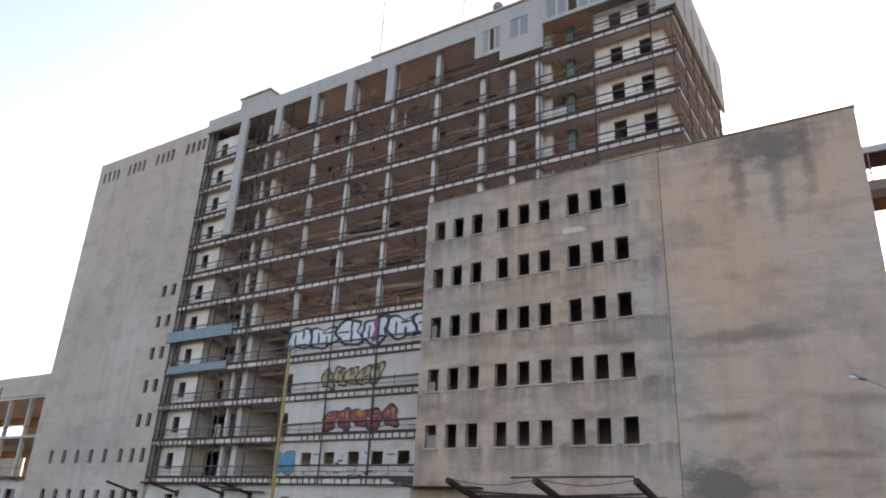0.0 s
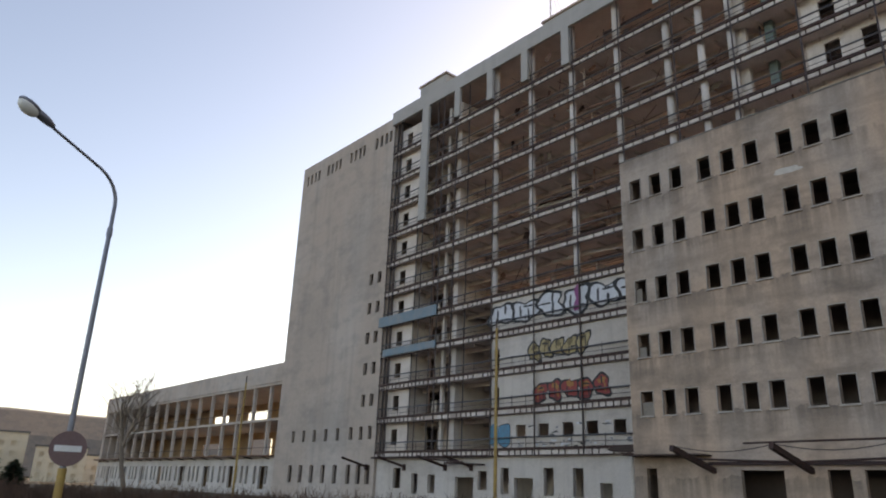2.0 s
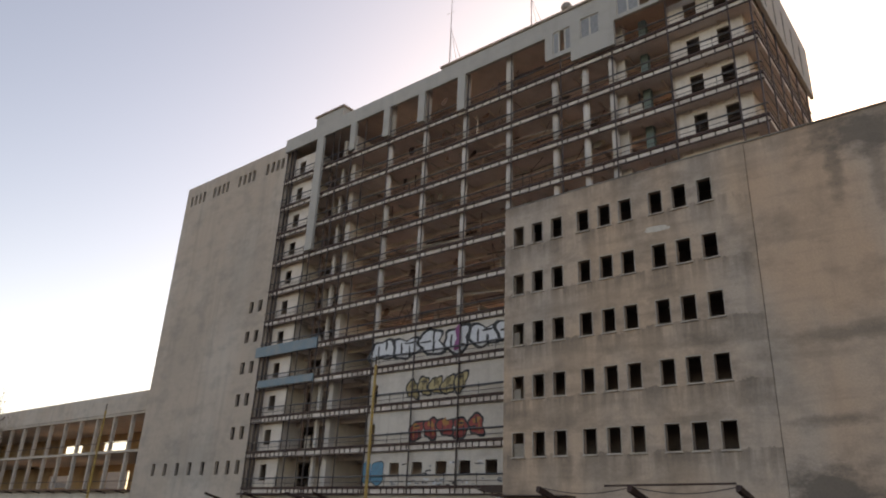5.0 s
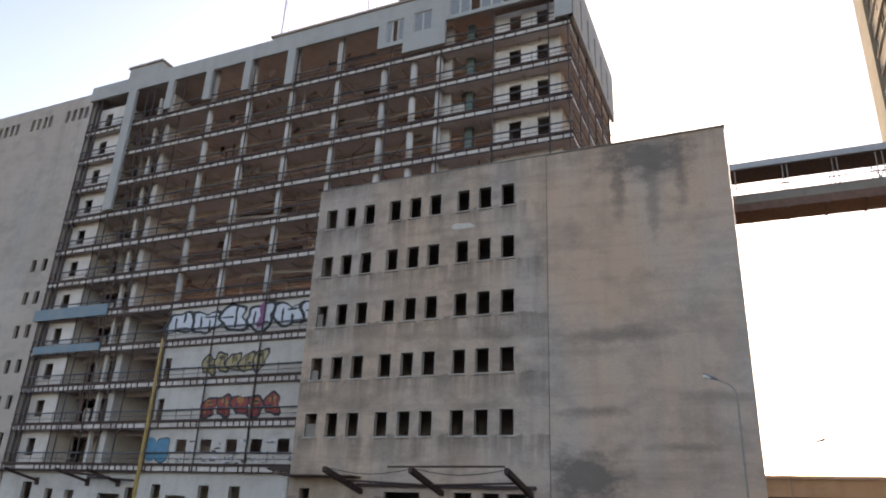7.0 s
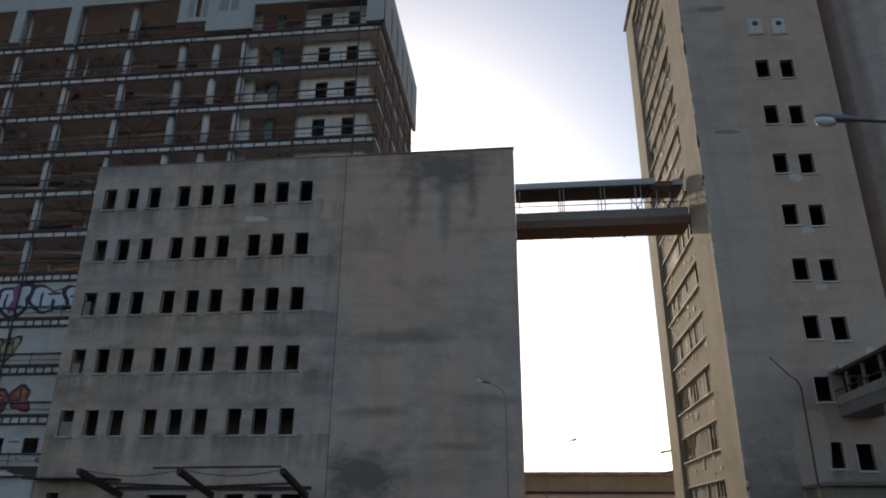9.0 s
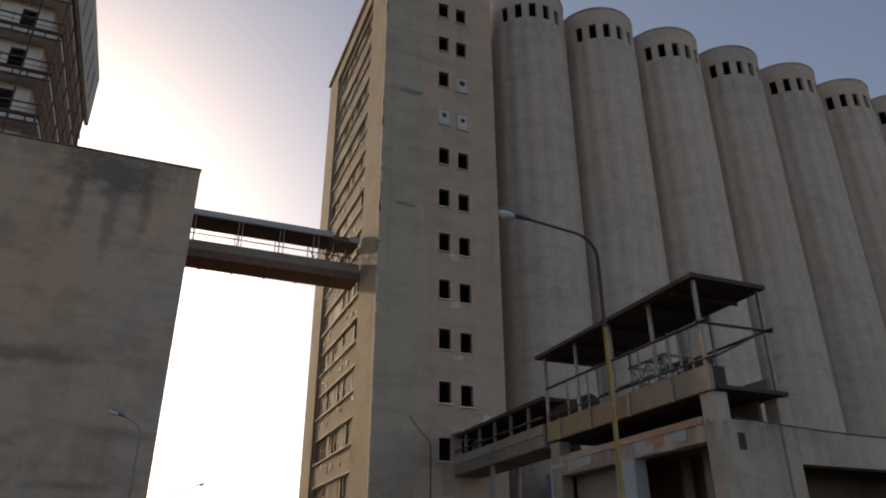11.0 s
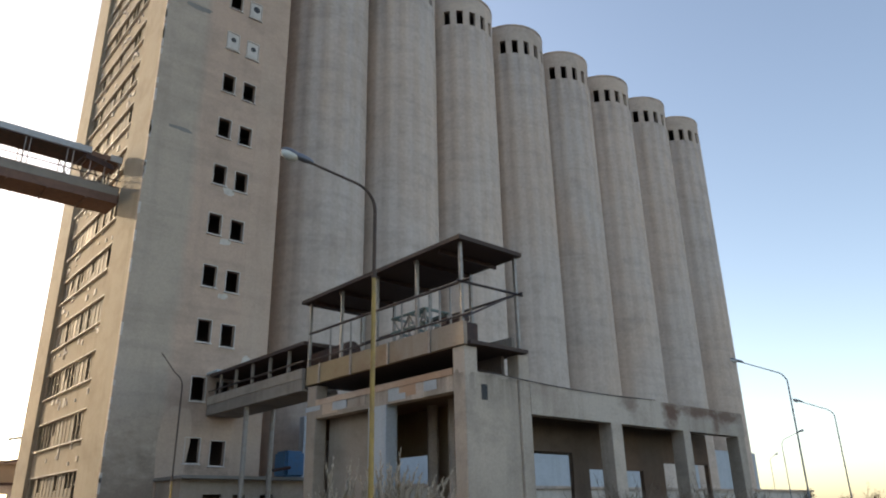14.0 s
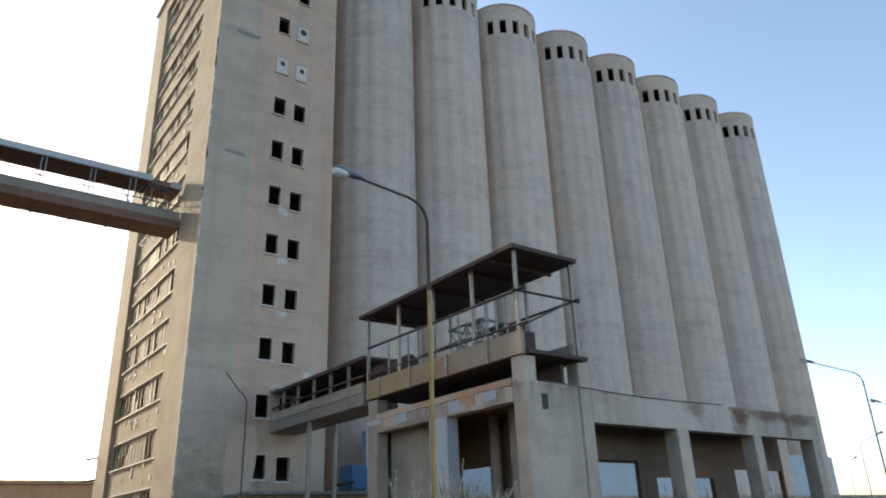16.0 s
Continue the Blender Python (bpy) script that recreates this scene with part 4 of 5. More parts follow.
part("right_wall", box_mesh(TX1 - 0.3, TX1, TY0 + 0.354, TY1, 0, TTOP), TOWER_WARM, tw)
part("back_wall", box_mesh(TX0 + 0.304, TX1 - 0.304, TY1 - 0.3, TY1, 0, TTOP), TOWER, tw)
part("roof", box_mesh(TX0 - 0.25, TX1 + 0.1, TY0 - 0.2, TY1 + 0.2, TTOP + 0.004, TTOP + 0.35), CONCRETE, tw)
# inner walls in the dark room colour, so window gaps look shaded
part("inner_wall", box_mesh(15.6, 15.8, TY0 + 0.4, TY1 - 0.35, 0, TTOP), ROOMSHADE, tw)
part("inner_wall", box_mesh(17.5, 23.6, 50.4, 50.6, 0, TTOP), ROOMSHADE, tw)
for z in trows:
    part("floor_slab", box_mesh(TX0 + 0.65, TX1 - 0.35, TY0 + 0.4, TY1 - 0.4, z - 1.9, z - 1.7), ROOMSHADE, tw)
fr, sl = window_set("tower_window", TWW, TWH, TRIM, TRIM, 0.05)
for i, x in enumerate(tcols):
    for k, z in enumerate(trows):
        if k == 0:
            continue
        w = put("window", fr, tw, (x, TY0, z - 0.12 * i))
        put("sill", sl, w)
        if (k, i) in blocked:
            part("panel", box_mesh(x - 0.45, x + 0.45, TY0 - 0.03, TY0 - 0.004, z - 0.12 * i - 0.7, z - 0.12 * i + 0.7), WHITE, tw, "white panel in the window")
            # round hole painted as a black disc; nothing is cut out
            part("panel_opening", tube([(x + 0.03, TY0 - 0.05, z - 0.12 * i + 0.15), (x + 0.03, TY0 - 0.031, z - 0.12 * i + 0.15)], 0.3 if k == 10 else 0.22, 12), BLACK, tw)
for z in SROWS:
    n = 14
    w0 = 12.7 / n
    band = part("window", wall_mesh("y", 51.7, 64.4, z, z + 1.95, TX0 + 0.38, TX0 + 0.46, [(51.7 + 0.09 + w0 * i, 51.7 - 0.09 + w0 * (i + 1), z + 0.08, z + 1.87) for i in range(n)]), WOODFRAME, tw, "worn wooden band window, panes missing")
    part("sill", box_mesh(TX0 + 0.12, TX0 + 0.3, 51.6, 64.5, z - 0.1, z - 0.01), TRIM, band, "bright sheet metal sill")
    part("lintel", box_mesh(TX0 + 0.2, TX0 + 0.3, 51.6, 64.5, z + 1.955, z + 2.03), TRIM, band, "pale lintel edge")
    for i in range(n):
        if rng.random() < 0.72:
            part("board", box_mesh(TX0 + 0.41, TX0 + 0.43, 51.7 + 0.09 + w0 * i, 51.7 - 0.09 + w0 * (i + 1), z + 0.08, z + rng.choice((1.87, 1.87, 1.87, 0.9))), (DUSTY, OCHRE, DUSTY, WOODFRAME)[rng.randrange(4)], band)
for k, z in enumerate(SROWS):
    for j in range(9):
        y, dz = rng.uniform(51.8, 64), rng.uniform(-1.6, -0.3)
        part("loose_plaster", box_mesh(TX0 + 0.24, TX0 + 0.303, y, y + rng.uniform(0.15, 0.5), z + dz, z + dz + rng.uniform(0.15, 0.5)), TRIM, tw)
for y, z in ((68.9, 8.4), (68.9, 6.6)):
    part("bent_bracket", tube([(TX0 + 0.2, y - 0.3, z), (TX0 - 0.9, y, z - 0.2)], 0.09, 5), STEEL, tw)
edge_bits = bmesh.new()
for i in range(40):
    z = rng.uniform(2, 53)
    add_box(edge_bits, TX0 - 0.03, TX0 + rng.uniform(0.05, 0.14), TY0 - 0.02, TY0 + 0.06, z, z + rng.uniform(0.3, 1.2))
tagged(part("chipped_corner", edge_bits, TRIM, tw, "pale chipped plaster along the corner"), kind="stuff")
for i, (cx, cz, w, h) in enumerate(((16.3, 39.5, 2.6, 0.5), (16.0, 28.5, 2.2, 0.35), (20.1, 24.6, 1.0, 0.7), (20.2, 20.6, 0.9, 0.6), (22.6, 12.0, 0.8, 1.1), (20.4, 16.5, 0.8, 0.5))):
    part("pale_mark" if i > 1 else "damp_mark", blob(cx, cz, w, h, TY0 - 0.008, 500 + i, 0.12, 18), TRIM if i > 1 else PATCH, tw)
part("rust_patch", blob(18.0, 5.5, 2.4, 7.5, TY0 - 0.006, 520, 0.08, 30), TOWER_WARM, tw)

# ---- the bridge between block and tower ----
br = thing("conveyor_bridge", (7, 53, 23), "rusty steel conveyor bridge between the block and the tower", "bridge")
b0, b1, y0, y1 = BX1 + 0.02, TX0 - 0.02, 51.5, 53.9
for y in (y0, y1 - 0.15):
    part("side_girder", box_mesh(b0, b1, y, y + 0.15, 24.24, 24.86), GALLERY, br, "grey side girder with worn paint")
    part("girder_flange", box_mesh(b0, b1, y - 0.06, y + 0.21, 24.864, 24.92), GREYSTEEL, br)
for y in (y0 + 0.01, y1 - 0.15):
    part("lower_web", box_mesh(b0, b1, y, y + 0.13, 23.72, 24.236), RUST, br)
part("deck", box_mesh(b0, b1, y0 - 0.02, y1 + 0.02, 23.6, 23.716), RUST, br, "red-brown rusty deck underside")
for x in (1.6, 4.1, 6.6, 9.1, 11.6):
    part("cross_member", box_mesh(x, x + 0.14, y0, y1, 23.5, 23.598), RUST, br)
part("roof_underside", box_mesh(b0, b1 - 2.4, y0 + 0.02, y1 - 0.02, 26.93, 27.0), STEEL, br, "dark brown roof underside")
part("roof", box_mesh(b0, b1 - 2.3, y0 - 0.12, y1 + 0.12, 27.004, 27.5), SHEETROOF, br, "light grey sheet roof")
part("end_roof", box_mesh(b1 - 2.28, b1 - 0.1, y0 + 0.02, y1, 26.85, 27.25), RUST, br, "dark rusty roof end")
part("end_panel", box_mesh(b1 - 0.95, b1 - 0.12, y0 - 0.05, y0 + 0.015, 26.87, 27.37), SHEETROOF, br)
part("loose_sheet", box_mesh(-1.0, 1.0, -0.02, 0.02, -0.2, 0.2), STEEL, br, at=Matrix.Translation((12.2, y0 - 0.05, 26.55)) @ pose(0, 0, 0, 0, 12, 0))
for y in (y0 + 0.05, y1 - 0.05):
    part("handrail", tube([(b0, y, 25.5), (b1, y, 25.45)], 0.045, 5), RAIL, br)
    for x in (0.9, 4.1, 4.4, 7.3, 7.6, 10.0, 10.4, 11.6, 12.6, 13.6):
        part("bridge_post", tube([(x, y, 24.9), (x, y, 26.95)], 0.04, 5), GREYSTEEL, br)
for i, (xa, xb) in enumerate(((10.0, 11.2), (11.2, 12.4), (12.4, 13.6))):
    part("brace", tube([(xa, y0 + 0.1, 24.9), (xb, y0 + 0.1, 26.9)], 0.035, 5), RAIL, br)
    part("brace", tube([(xb, y1 - 0.1, 24.9), (xa, y1 - 0.1, 26.9)], 0.035, 5), RAIL, br)

# ---- the row of eight silos ----
SR, STOP = 4.24, 56.85


def silo_mesh():
    """A hollow-topped cylinder with slots that go through its upper shell."""
    bm = bmesh.new()
    n = 72
    slots = {42, 43, 46, 47, 50, 51, 54, 55, 58, 59}
    zs = [0, 53.0, 54.8, STOP]
    outer = [[bm.verts.new((SR * math.cos(2 * math.pi * k / n), SR * math.sin(2 * math.pi * k / n), z)) for k in range(n)] for z in zs]
    ri = SR - 0.35
    inner = [[bm.verts.new((ri * math.cos(2 * math.pi * k / n), ri * math.sin(2 * math.pi * k / n), z)) for k in range(n)] for z in zs]
    for j in range(3):
        for k in range(n):
            m = (k + 1) % n
            if j == 1 and k in slots:
                o, q = outer, inner
                for ring_a, ring_b, s, e in ((1, 1, k, m), (2, 2, m, k)):
                    bm.faces.new((o[ring_a][s], o[ring_b][e], q[ring_b][e], q[ring_a][s]))
                for s, side in ((k, k - 1), (m, k + 1)):
                    if side % n in slots:
                        continue
                    bm.faces.new((o[1][s], o[2][s], q[2][s], q[1][s]))
                continue
            bm.faces.new((outer[j][k], outer[j][m], outer[j + 1][m], outer[j + 1][k]))
            bm.faces.new((inner[j][m], inner[j][k], inner[j + 1][k], inner[j + 1][m]))
    bm.faces.new(outer[3])
    bm.faces.new(inner[3][::-1])
    bmesh.ops.recalc_face_normals(bm, faces=bm.faces)
    return mesh_of("shell", bm, SILO)


shell = silo_mesh()
for f in shell.polygons:
    f.use_smooth = abs(f.normal.z) < 0.3 and f.area > 2
rim = wall_mesh("x", 0, 0.1, 0, 0.1, 0, 0.1)
rim.clear()
add_tube(rim, [(0, 0, STOP + 0.004), (0, 0, STOP + 0.22)], SR + 0.06, 64)
rim_me = mesh_of("cap", rim, CONCRETE)
silo_floor = mesh_of("floor", tube([(0, 0, 52.4), (0, 0, 52.6)], SR - 0.36, 48), ASPHALT)
for i in range(8):
    x = 30.54 + 8.66 * i
    y = 51.14 - 0.0374 * (x - 30)
    s = thing("silo", (x, y, 0), "tall grey concrete grain silo with slots below its cap", "silo", "row of grain silos")
    turn = Matrix.Translation((x, y, 0)) @ pose(0, 0, 0, 0, 0, -2.2)
    put("shell", shell, s, turn)
    put("cap", rim_me, s, turn)
    put("floor", silo_floor, s, turn)
# the second row behind, joined by the gaps, closes the view between them
for i in range(8):
    x = 30.54 + 8.66 * i
    y = 51.14 - 0.0374 * (x - 30) + 8.8
    s = thing("silo", (x, y, 0), "tall grey concrete grain silo in the rear row", "silo", "row of grain silos")
    put("shell", shell, s, Matrix.Translation((x, y, 0)))
    put("cap", rim_me, s, Matrix.Translation((x, y, 0)))

sb = thing("silo_base_building", (62, 44, 0), "low white annex with small windows along the silos", "building")
holes = [(30 + 3.4 * i, 30.9 + 3.4 * i, 0.9, 2.3) for i in range(20)]
part("front_wall", wall_mesh("x", 27, 99.5, 0, 3.5, 41.2, 41.5, holes), WHITE, sb)
part("roof", box_mesh(26.8, 99.8, 40.9, 45.6, 3.504, 3.75), CONCRETE, sb)
part("end_wall", box_mesh(99.2, 99.5, 41.504, 45.4, 0, 3.5), WHITE, sb)
part("end_wall", box_mesh(27, 27.3, 41.504, 45.4, 0, 3.5), WHITE, sb)
part("base_wall", box_mesh(27, 95, 45.604, 46.2, 0, 8.5), BLUEGREY, sb, "plain pale wall at the silo foot")
part("inner_wall", box_mesh(27.4, 99, 43.4, 43.6, 0, 3.5), INSIDE, sb)

# ---- the unloading shed with its roofed deck ----
SX0, SX1, SXR, SY0, SY1 = 20.0, 23.6, 43.2, 21.2, 33.8
sh = thing("unloading_shed", (31, 27, 0), "stripped concrete unloading shed with open bays", "building")


def pier(x0, x1, y0, y1, z1, mat=SHED, label=""):
    bm = box_mesh(x0, x1, y0, y1, 0, z1)
    bmesh.ops.bevel(bm, geom=[e for e in bm.edges if abs(e.verts[0].co.z - e.verts[1].co.z) > 1], offset=0.04, segments=1, affect="EDGES")
    return part("pier", bm, mat, sh, label)


pier(SX0, SX0 + 0.75, SY0, SY0 + 0.75, 8.25)
pier(SX1 - 0.35, SX1 + 0.35, SY0 - 0.02, SY0 + 0.7, 8.25)
pier(SX0, SX0 + 0.7, 26.6, 28.0, 6.45, BLUEGREY, "pale blue painted pier")
pier(SX0, SX0 + 0.7, 32.7, 33.6, 8.2)
for x, w in ((29.75, 0.9), (36.3, 0.75), (42.4, 0.8)):
    pier(x, x + w, SY0, SY0 + 0.8, 5.7)
part("front_infill", box_mesh(SX0 + 0.754, SX1 - 0.354, SY0 + 0.1, SY0 + 0.4, 0, 7.25), SHED, sh, "pale plastered infill wall")
part("front_beam", box_mesh(SX1 + 0.354, SXR + 0.1, SY0, SY0 + 0.6, 5.704, 7.1), BEAM, sh, "deep stained concrete beam")
part("side_beam", box_mesh(SX0 + 0.02, SX0 + 0.6, SY0 + 0.754, 32.696, 6.45, 7.12), SHED, sh, "chipped concrete side beam")
part("beam_top", box_mesh(SX0 - 0.03, SX0 + 0.62, SY0 + 0.754, 32.696, 7.124, 7.42), RUSTBAND, sh, "orange rust-stained top course")
# unseen dark wall added so that the gap below the deck looks black
part("void_wall", box_mesh(SX1 - 0.6, SX1 - 0.4, SY0 + 0.8, 33.4, 6.955, 8.296), ROOMSHADE, sh)
# ceiling, partition and rear beam take the darkened inside colour
part("ceiling", box_mesh(SX0 + 0.61, SXR, SY0 + 0.62, 33.4, 6.7, 6.95), SHEDIN, sh, "stained shed ceiling with its shade in the colour")
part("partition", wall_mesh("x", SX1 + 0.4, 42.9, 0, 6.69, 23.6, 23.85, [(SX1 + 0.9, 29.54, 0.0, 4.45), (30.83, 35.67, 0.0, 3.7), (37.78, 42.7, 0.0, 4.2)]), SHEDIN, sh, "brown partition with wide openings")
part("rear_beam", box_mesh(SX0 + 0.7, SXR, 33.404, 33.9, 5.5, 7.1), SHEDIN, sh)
part("set_back_wall", box_mesh(SX0 + 0.9, SX0 + 1.1, 28.0, 32.7, 0, 6.5), SHED, sh)
part("inner_wall", wall_mesh("y", 21.7, 33.3, 0, 6.69, 24.1, 24.3, [(24.6, 26, 0.02, 3), (28.5, 31, 0.02, 4.5)]), RUSTY_BEAM, sh)
part("rear_wall", wall_mesh("x", SX0 + 1.2, 24.3, 0, 5.49, 33.5, 33.7, [(22.0, 23.6, 2.4, 4.6)]), SHED, sh)
for x, y in ((22.0, 29.5), (23.2, 27.0), (23.4, 30.5), (22.6, 24.8)):
    part("inner_column", tube([(x, y, 0), (x, y, 6.69)], 0.28, 8), SHED, sh)
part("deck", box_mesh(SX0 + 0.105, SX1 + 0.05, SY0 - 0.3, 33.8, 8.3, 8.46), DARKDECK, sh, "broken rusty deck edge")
part("deck_fascia", box_mesh(SX0 - 0.12, SX0 + 0.1, SY0 - 0.1, 33.6, 8.29, 9.28), RUSTY_BEAM, sh, "brown stained deck parapet")
for y in (23.2, 26.2, 29.3, 32.2):
    part("fascia_rib", box_mesh(SX0 - 0.2, SX0 - 0.124, y, y + 0.12, 8.25, 9.3), GREYSTEEL, sh)
part("right_fascia", box_mesh(SX1 - 0.25, SX1 - 0.05, SY0 + 0.4, 33.6, 8.504, 9.15), GALLERY, sh)
post = mesh_of("deck_post", box_mesh(-0.07, 0.07, -0.07, 0.07, 8.5, 12.9), GREYSTEEL)
for y in (SY0 + 0.1, 24.3, 27.4, 30.5, 33.6):
    put("deck_post", post, sh, (SX0 + 0.02, y, 0))
    put("deck_post", post, sh, (SX1 - 0.12, y, 0))
thin = mesh_of("rail_post", tube([(0, 0, 9.3), (0, 0, 11.05)], 0.05, 5), GREYSTEEL)
for y in (22.0, 22.7, 23.4, 25.4, 28.4, 29.6, 31.5):
    put("rail_post", thin, sh, (SX0, y, 0))
for z, r in ((11.05, 0.07), (9.55, 0.05)):
    part("side_rail", tube([(SX0 - 0.02, SY0 - 0.5, z), (SX0 - 0.02, 33.6, z + 0.1)], r, 6), RAIL, sh)
part("front_rail", tube([(SX0 - 0.3, SY0, 11.05), (SX1 + 0.2, SY0, 11.1)], 0.06, 6), RAIL, sh)
part("front_rail", tube([(SX0, SY0 + 0.05, 9.45), (SX1, SY0 + 0.05, 11.2)], 0.05, 6), RAIL, sh)
part("right_rail", tube([(SX1 - 0.12, SY0 - 0.3, 11.1), (SX1 - 0.12, 33.6, 11.1)], 0.06, 6), RAIL, sh)
part("deck_roof", box_mesh(SX0 - 0.35, SX1 + 0.02, SY0 - 0.25, 34.1, 12.904, 13.1), DARKDECK, sh, "thin red-brown sheet roof")
for y in (22.5, 24.3, 27.4, 30.5, 33.0):
    part("rafter", box_mesh(SX0 - 0.1, SX1 - 0.08, y, y + 0.12, 12.7, 12.9), STEEL, sh)
for i in range(14):
    y, h = rng.uniform(22.2, 32.3), rng.uniform(0.12, 0.4)
    part("spalled_patch", box_mesh(SX0 + 0.008 - 0.002 * i, SX0 + 0.03, y, y + rng.uniform(0.3, 1.4), 7.10 - h - rng.uniform(0, 0.35), 7.115), (RUSTBAND, BLUEGREY, BEAM)[i % 3], sh)
part("cable", tube([(SX0 + 0.8 + 13.0 * i / 12, SY0 - 0.06, 7.28 - 0.16 * math.sin(math.pi * i / 12) - 0.012 * i) for i in range(13)], 0.02, 4), RAIL, sh)
# the hole's darkness is a black plate on the uncut wall
part("wall_opening", box_mesh(SX0 + 1.0, SX0 + 1.35, SY0 + 0.08, SY0 + 0.096, 6.1, 6.75), BLACK, sh, "black plate painted as a small hole in the infill wall")

t = thing("deck_machine", (21.4, 25.6, 8.5), "grey-green steel machine frame on the deck", "machine")
for y in (24.4, 25.6, 26.8):
    for x in (20.6, 22.0):
        part("leg", tube([(x, y, 8.5), (x, y, 10.7)], 0.07, 6), GREYSTEEL, t)
for z in (9.9, 10.6):
    for y in (24.4, 25.6, 26.8):
        part("cross_bar", box_mesh(20.5, 22.1, y - 0.05, y + 0.05, z, z + 0.1), TEAL, t)
    for x in (20.55, 22.05):
        part("long_bar", box_mesh(x - 0.05, x + 0.05, 24.3, 26.9, z - 0.006, z + 0.094), TEAL, t)
for y in (24.4, 25.6):
    part("brace", tube([(20.6, y, 9.0), (20.6, y + 1.2, 10.6)], 0.05, 5), GREYSTEEL, t)
    part("brace", tube([(20.6, y + 1.2, 9.0), (20.6, y, 10.6)], 0.05, 5), GREYSTEEL, t)
part("drum", tube([(21.2, 24.9, 10.83), (21.2, 25.7, 10.83)], 0.13, 12), TEAL, t)
part("shaft", tube([(21.2, 25.6, 10.9), (21.2, 25.6, 11.5)], 0.05, 6), GREYSTEEL, t)
t = thing("deck_motor", (21.6, 23, 8.5), "rusty motor block on the deck", "machine")
part("body", tube([(21.2, 22.3, 9.85), (21.2, 23.4, 9.85)], 0.2, 12), STEEL, t)
part("base", box_mesh(20.7, 21.8, 22.2, 23.9, 8.5, 9.65), STEEL, t)
part("gearbox", box_mesh(20.9, 21.5, 23.42, 23.8, 9.655, 10.05), RUST, t)
t = thing("deck_tank", (21, 32.5, 8.5), "dark brown tank on the deck", "tank")
part("shell", tube([(21.0, 30.9, 9.85), (21.0, 34.3, 9.85)], 0.55, 20), STEEL, t)
for y in (31.0, 32.8):
    part("saddle", box_mesh(20.6, 21.4, y - 0.1, y + 0.1, 8.47, 9.45), STEEL, t)

gal = thing("conveyor_gallery", (21, 40, 8), "narrow concrete conveyor gallery between shed deck and tower", "gallery")
GX0, GX1, GY0, GY1 = 20.0, 22.3, 34.15, 46.4
part("floor", box_mesh(GX0 + 0.16, GX1 - 0.16, GY0, GY1, 8.1, 8.25), GALLERY, gal)
part("parapet", box_mesh(GX0 - 0.02, GX0 + 0.15, GY0, GY1, 8.12, 8.8), GALLERY, gal, "dirty concrete gallery beam")
part("parapet_cap", box_mesh(GX0 - 0.06, GX0 + 0.15, GY0, GY1, 8.804, 9.34), SHED, gal, "pale concrete parapet strip")
part("parapet", box_mesh(GX1 - 0.15, GX1, GY0, GY1, 8.12, 9.35), GALLERY, gal)
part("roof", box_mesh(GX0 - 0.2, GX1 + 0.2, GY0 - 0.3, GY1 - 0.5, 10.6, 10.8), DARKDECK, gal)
part("end_roof", box_mesh(GX0 - 0.25, GX1 + 0.25, GY1 - 1.6, GY1, 10.804, 10.95), BLUEGREY, gal)
part("rail", tube([(GX0, GY0, 9.75), (GX0, GY1, 9.7)], 0.06, 5), RAIL, gal)
for y in (35.8, 38.0, 40.2, 42.4, 44.6):
    part("post", box_mesh(GX0 - 0.02, GX0 + 0.14, y, y + 0.16, 9.354, 10.6), GALLERY, gal)
    part("post", box_mesh(GX1 - 0.14, GX1, y, y + 0.16, 9.354, 10.6), GALLERY, gal)
part("support", tube([(GX0 + 0.3, 41.2, 0), (GX0 + 0.3, 41.2, 8.1)], 0.16, 8), GREYSTEEL, gal)
part("support", tube([(GX1 - 0.2, 41.2, 0), (GX1 - 0.2, 41.2, 8.12)], 0.16, 8), GREYSTEEL, gal)
part("inner_wall", box_mesh(GX1 - 0.3, GX1 - 0.2, GY0 + 3, GY1, 9.36, 10.58), STEEL, gal)

ann = thing("tower_annex", (21, 44, 0), "low pale annex with a broken canopy at the tower foot", "building")
part("front_wall", wall_mesh("x", 17.2, 26.4, 0, 3.9, 42.6, 42.9, [(18.6, 19.75, 1.0, 3.05), (20.5, 21.3, 1.0, 3.05), (22.3, 23.2, 0.8, 3.05)]), SHED, ann)
part("side_wall", box_mesh(17.2, 17.5, 42.904, 46.4, 0, 3.9), SHED, ann)
part("roof", box_mesh(17.0, 26.6, 42.0, 46.4, 3.904, 4.1), PATCH, ann, "dark broken flat roof")
# shade of the annex rooms, painted on this inner wall
part("inner_wall", box_mesh(17.6, 26.3, 44.6, 44.8, 0, 3.9), ROOMSHADE, ann)
part("right_wall", box_mesh(26.1, 26.4, 42.904, 46.4, 0, 3.9), SHED, ann)
t = thing("blue_tank", (24.6, 43.4, 4.1), "dented blue sheet tank on the annex roof", "tank")
bm = box_mesh(24.0, 25.4, 42.6, 44.2, 4.1, 5.8)
bmesh.ops.bevel(bm, geom=list(bm.edges), offset=0.15, segments=2, affect="EDGES")
part("shell", bm, TANKBLUE, t)
part("pipe", tube([(23.0, 42.4, 4.5), (24.2, 42.4, 4.7)], 0.12, 6), STEEL, t)

# ---- the hall far behind the gap ----
fh = thing("rear_hall", (30, 112, 0), "long ochre brick hall far behind the gap", "building")
part("upper_band", box_mesh(-30, 75, 108, 108.5, 6.2, 8.9), OCHRE, fh)
part("roof", box_mesh(-30, 75, 107.6, 124, 8.904, 9.3), CONCRETE, fh)
part("lower_wall", wall_mesh("x", -30, 75, 0, 6.196, 108, 108.5, [(-28 + 2.4 * i, -26.6 + 2.4 * i, 2.6, 5.2) for i in range(42)]), BEIGE, fh)
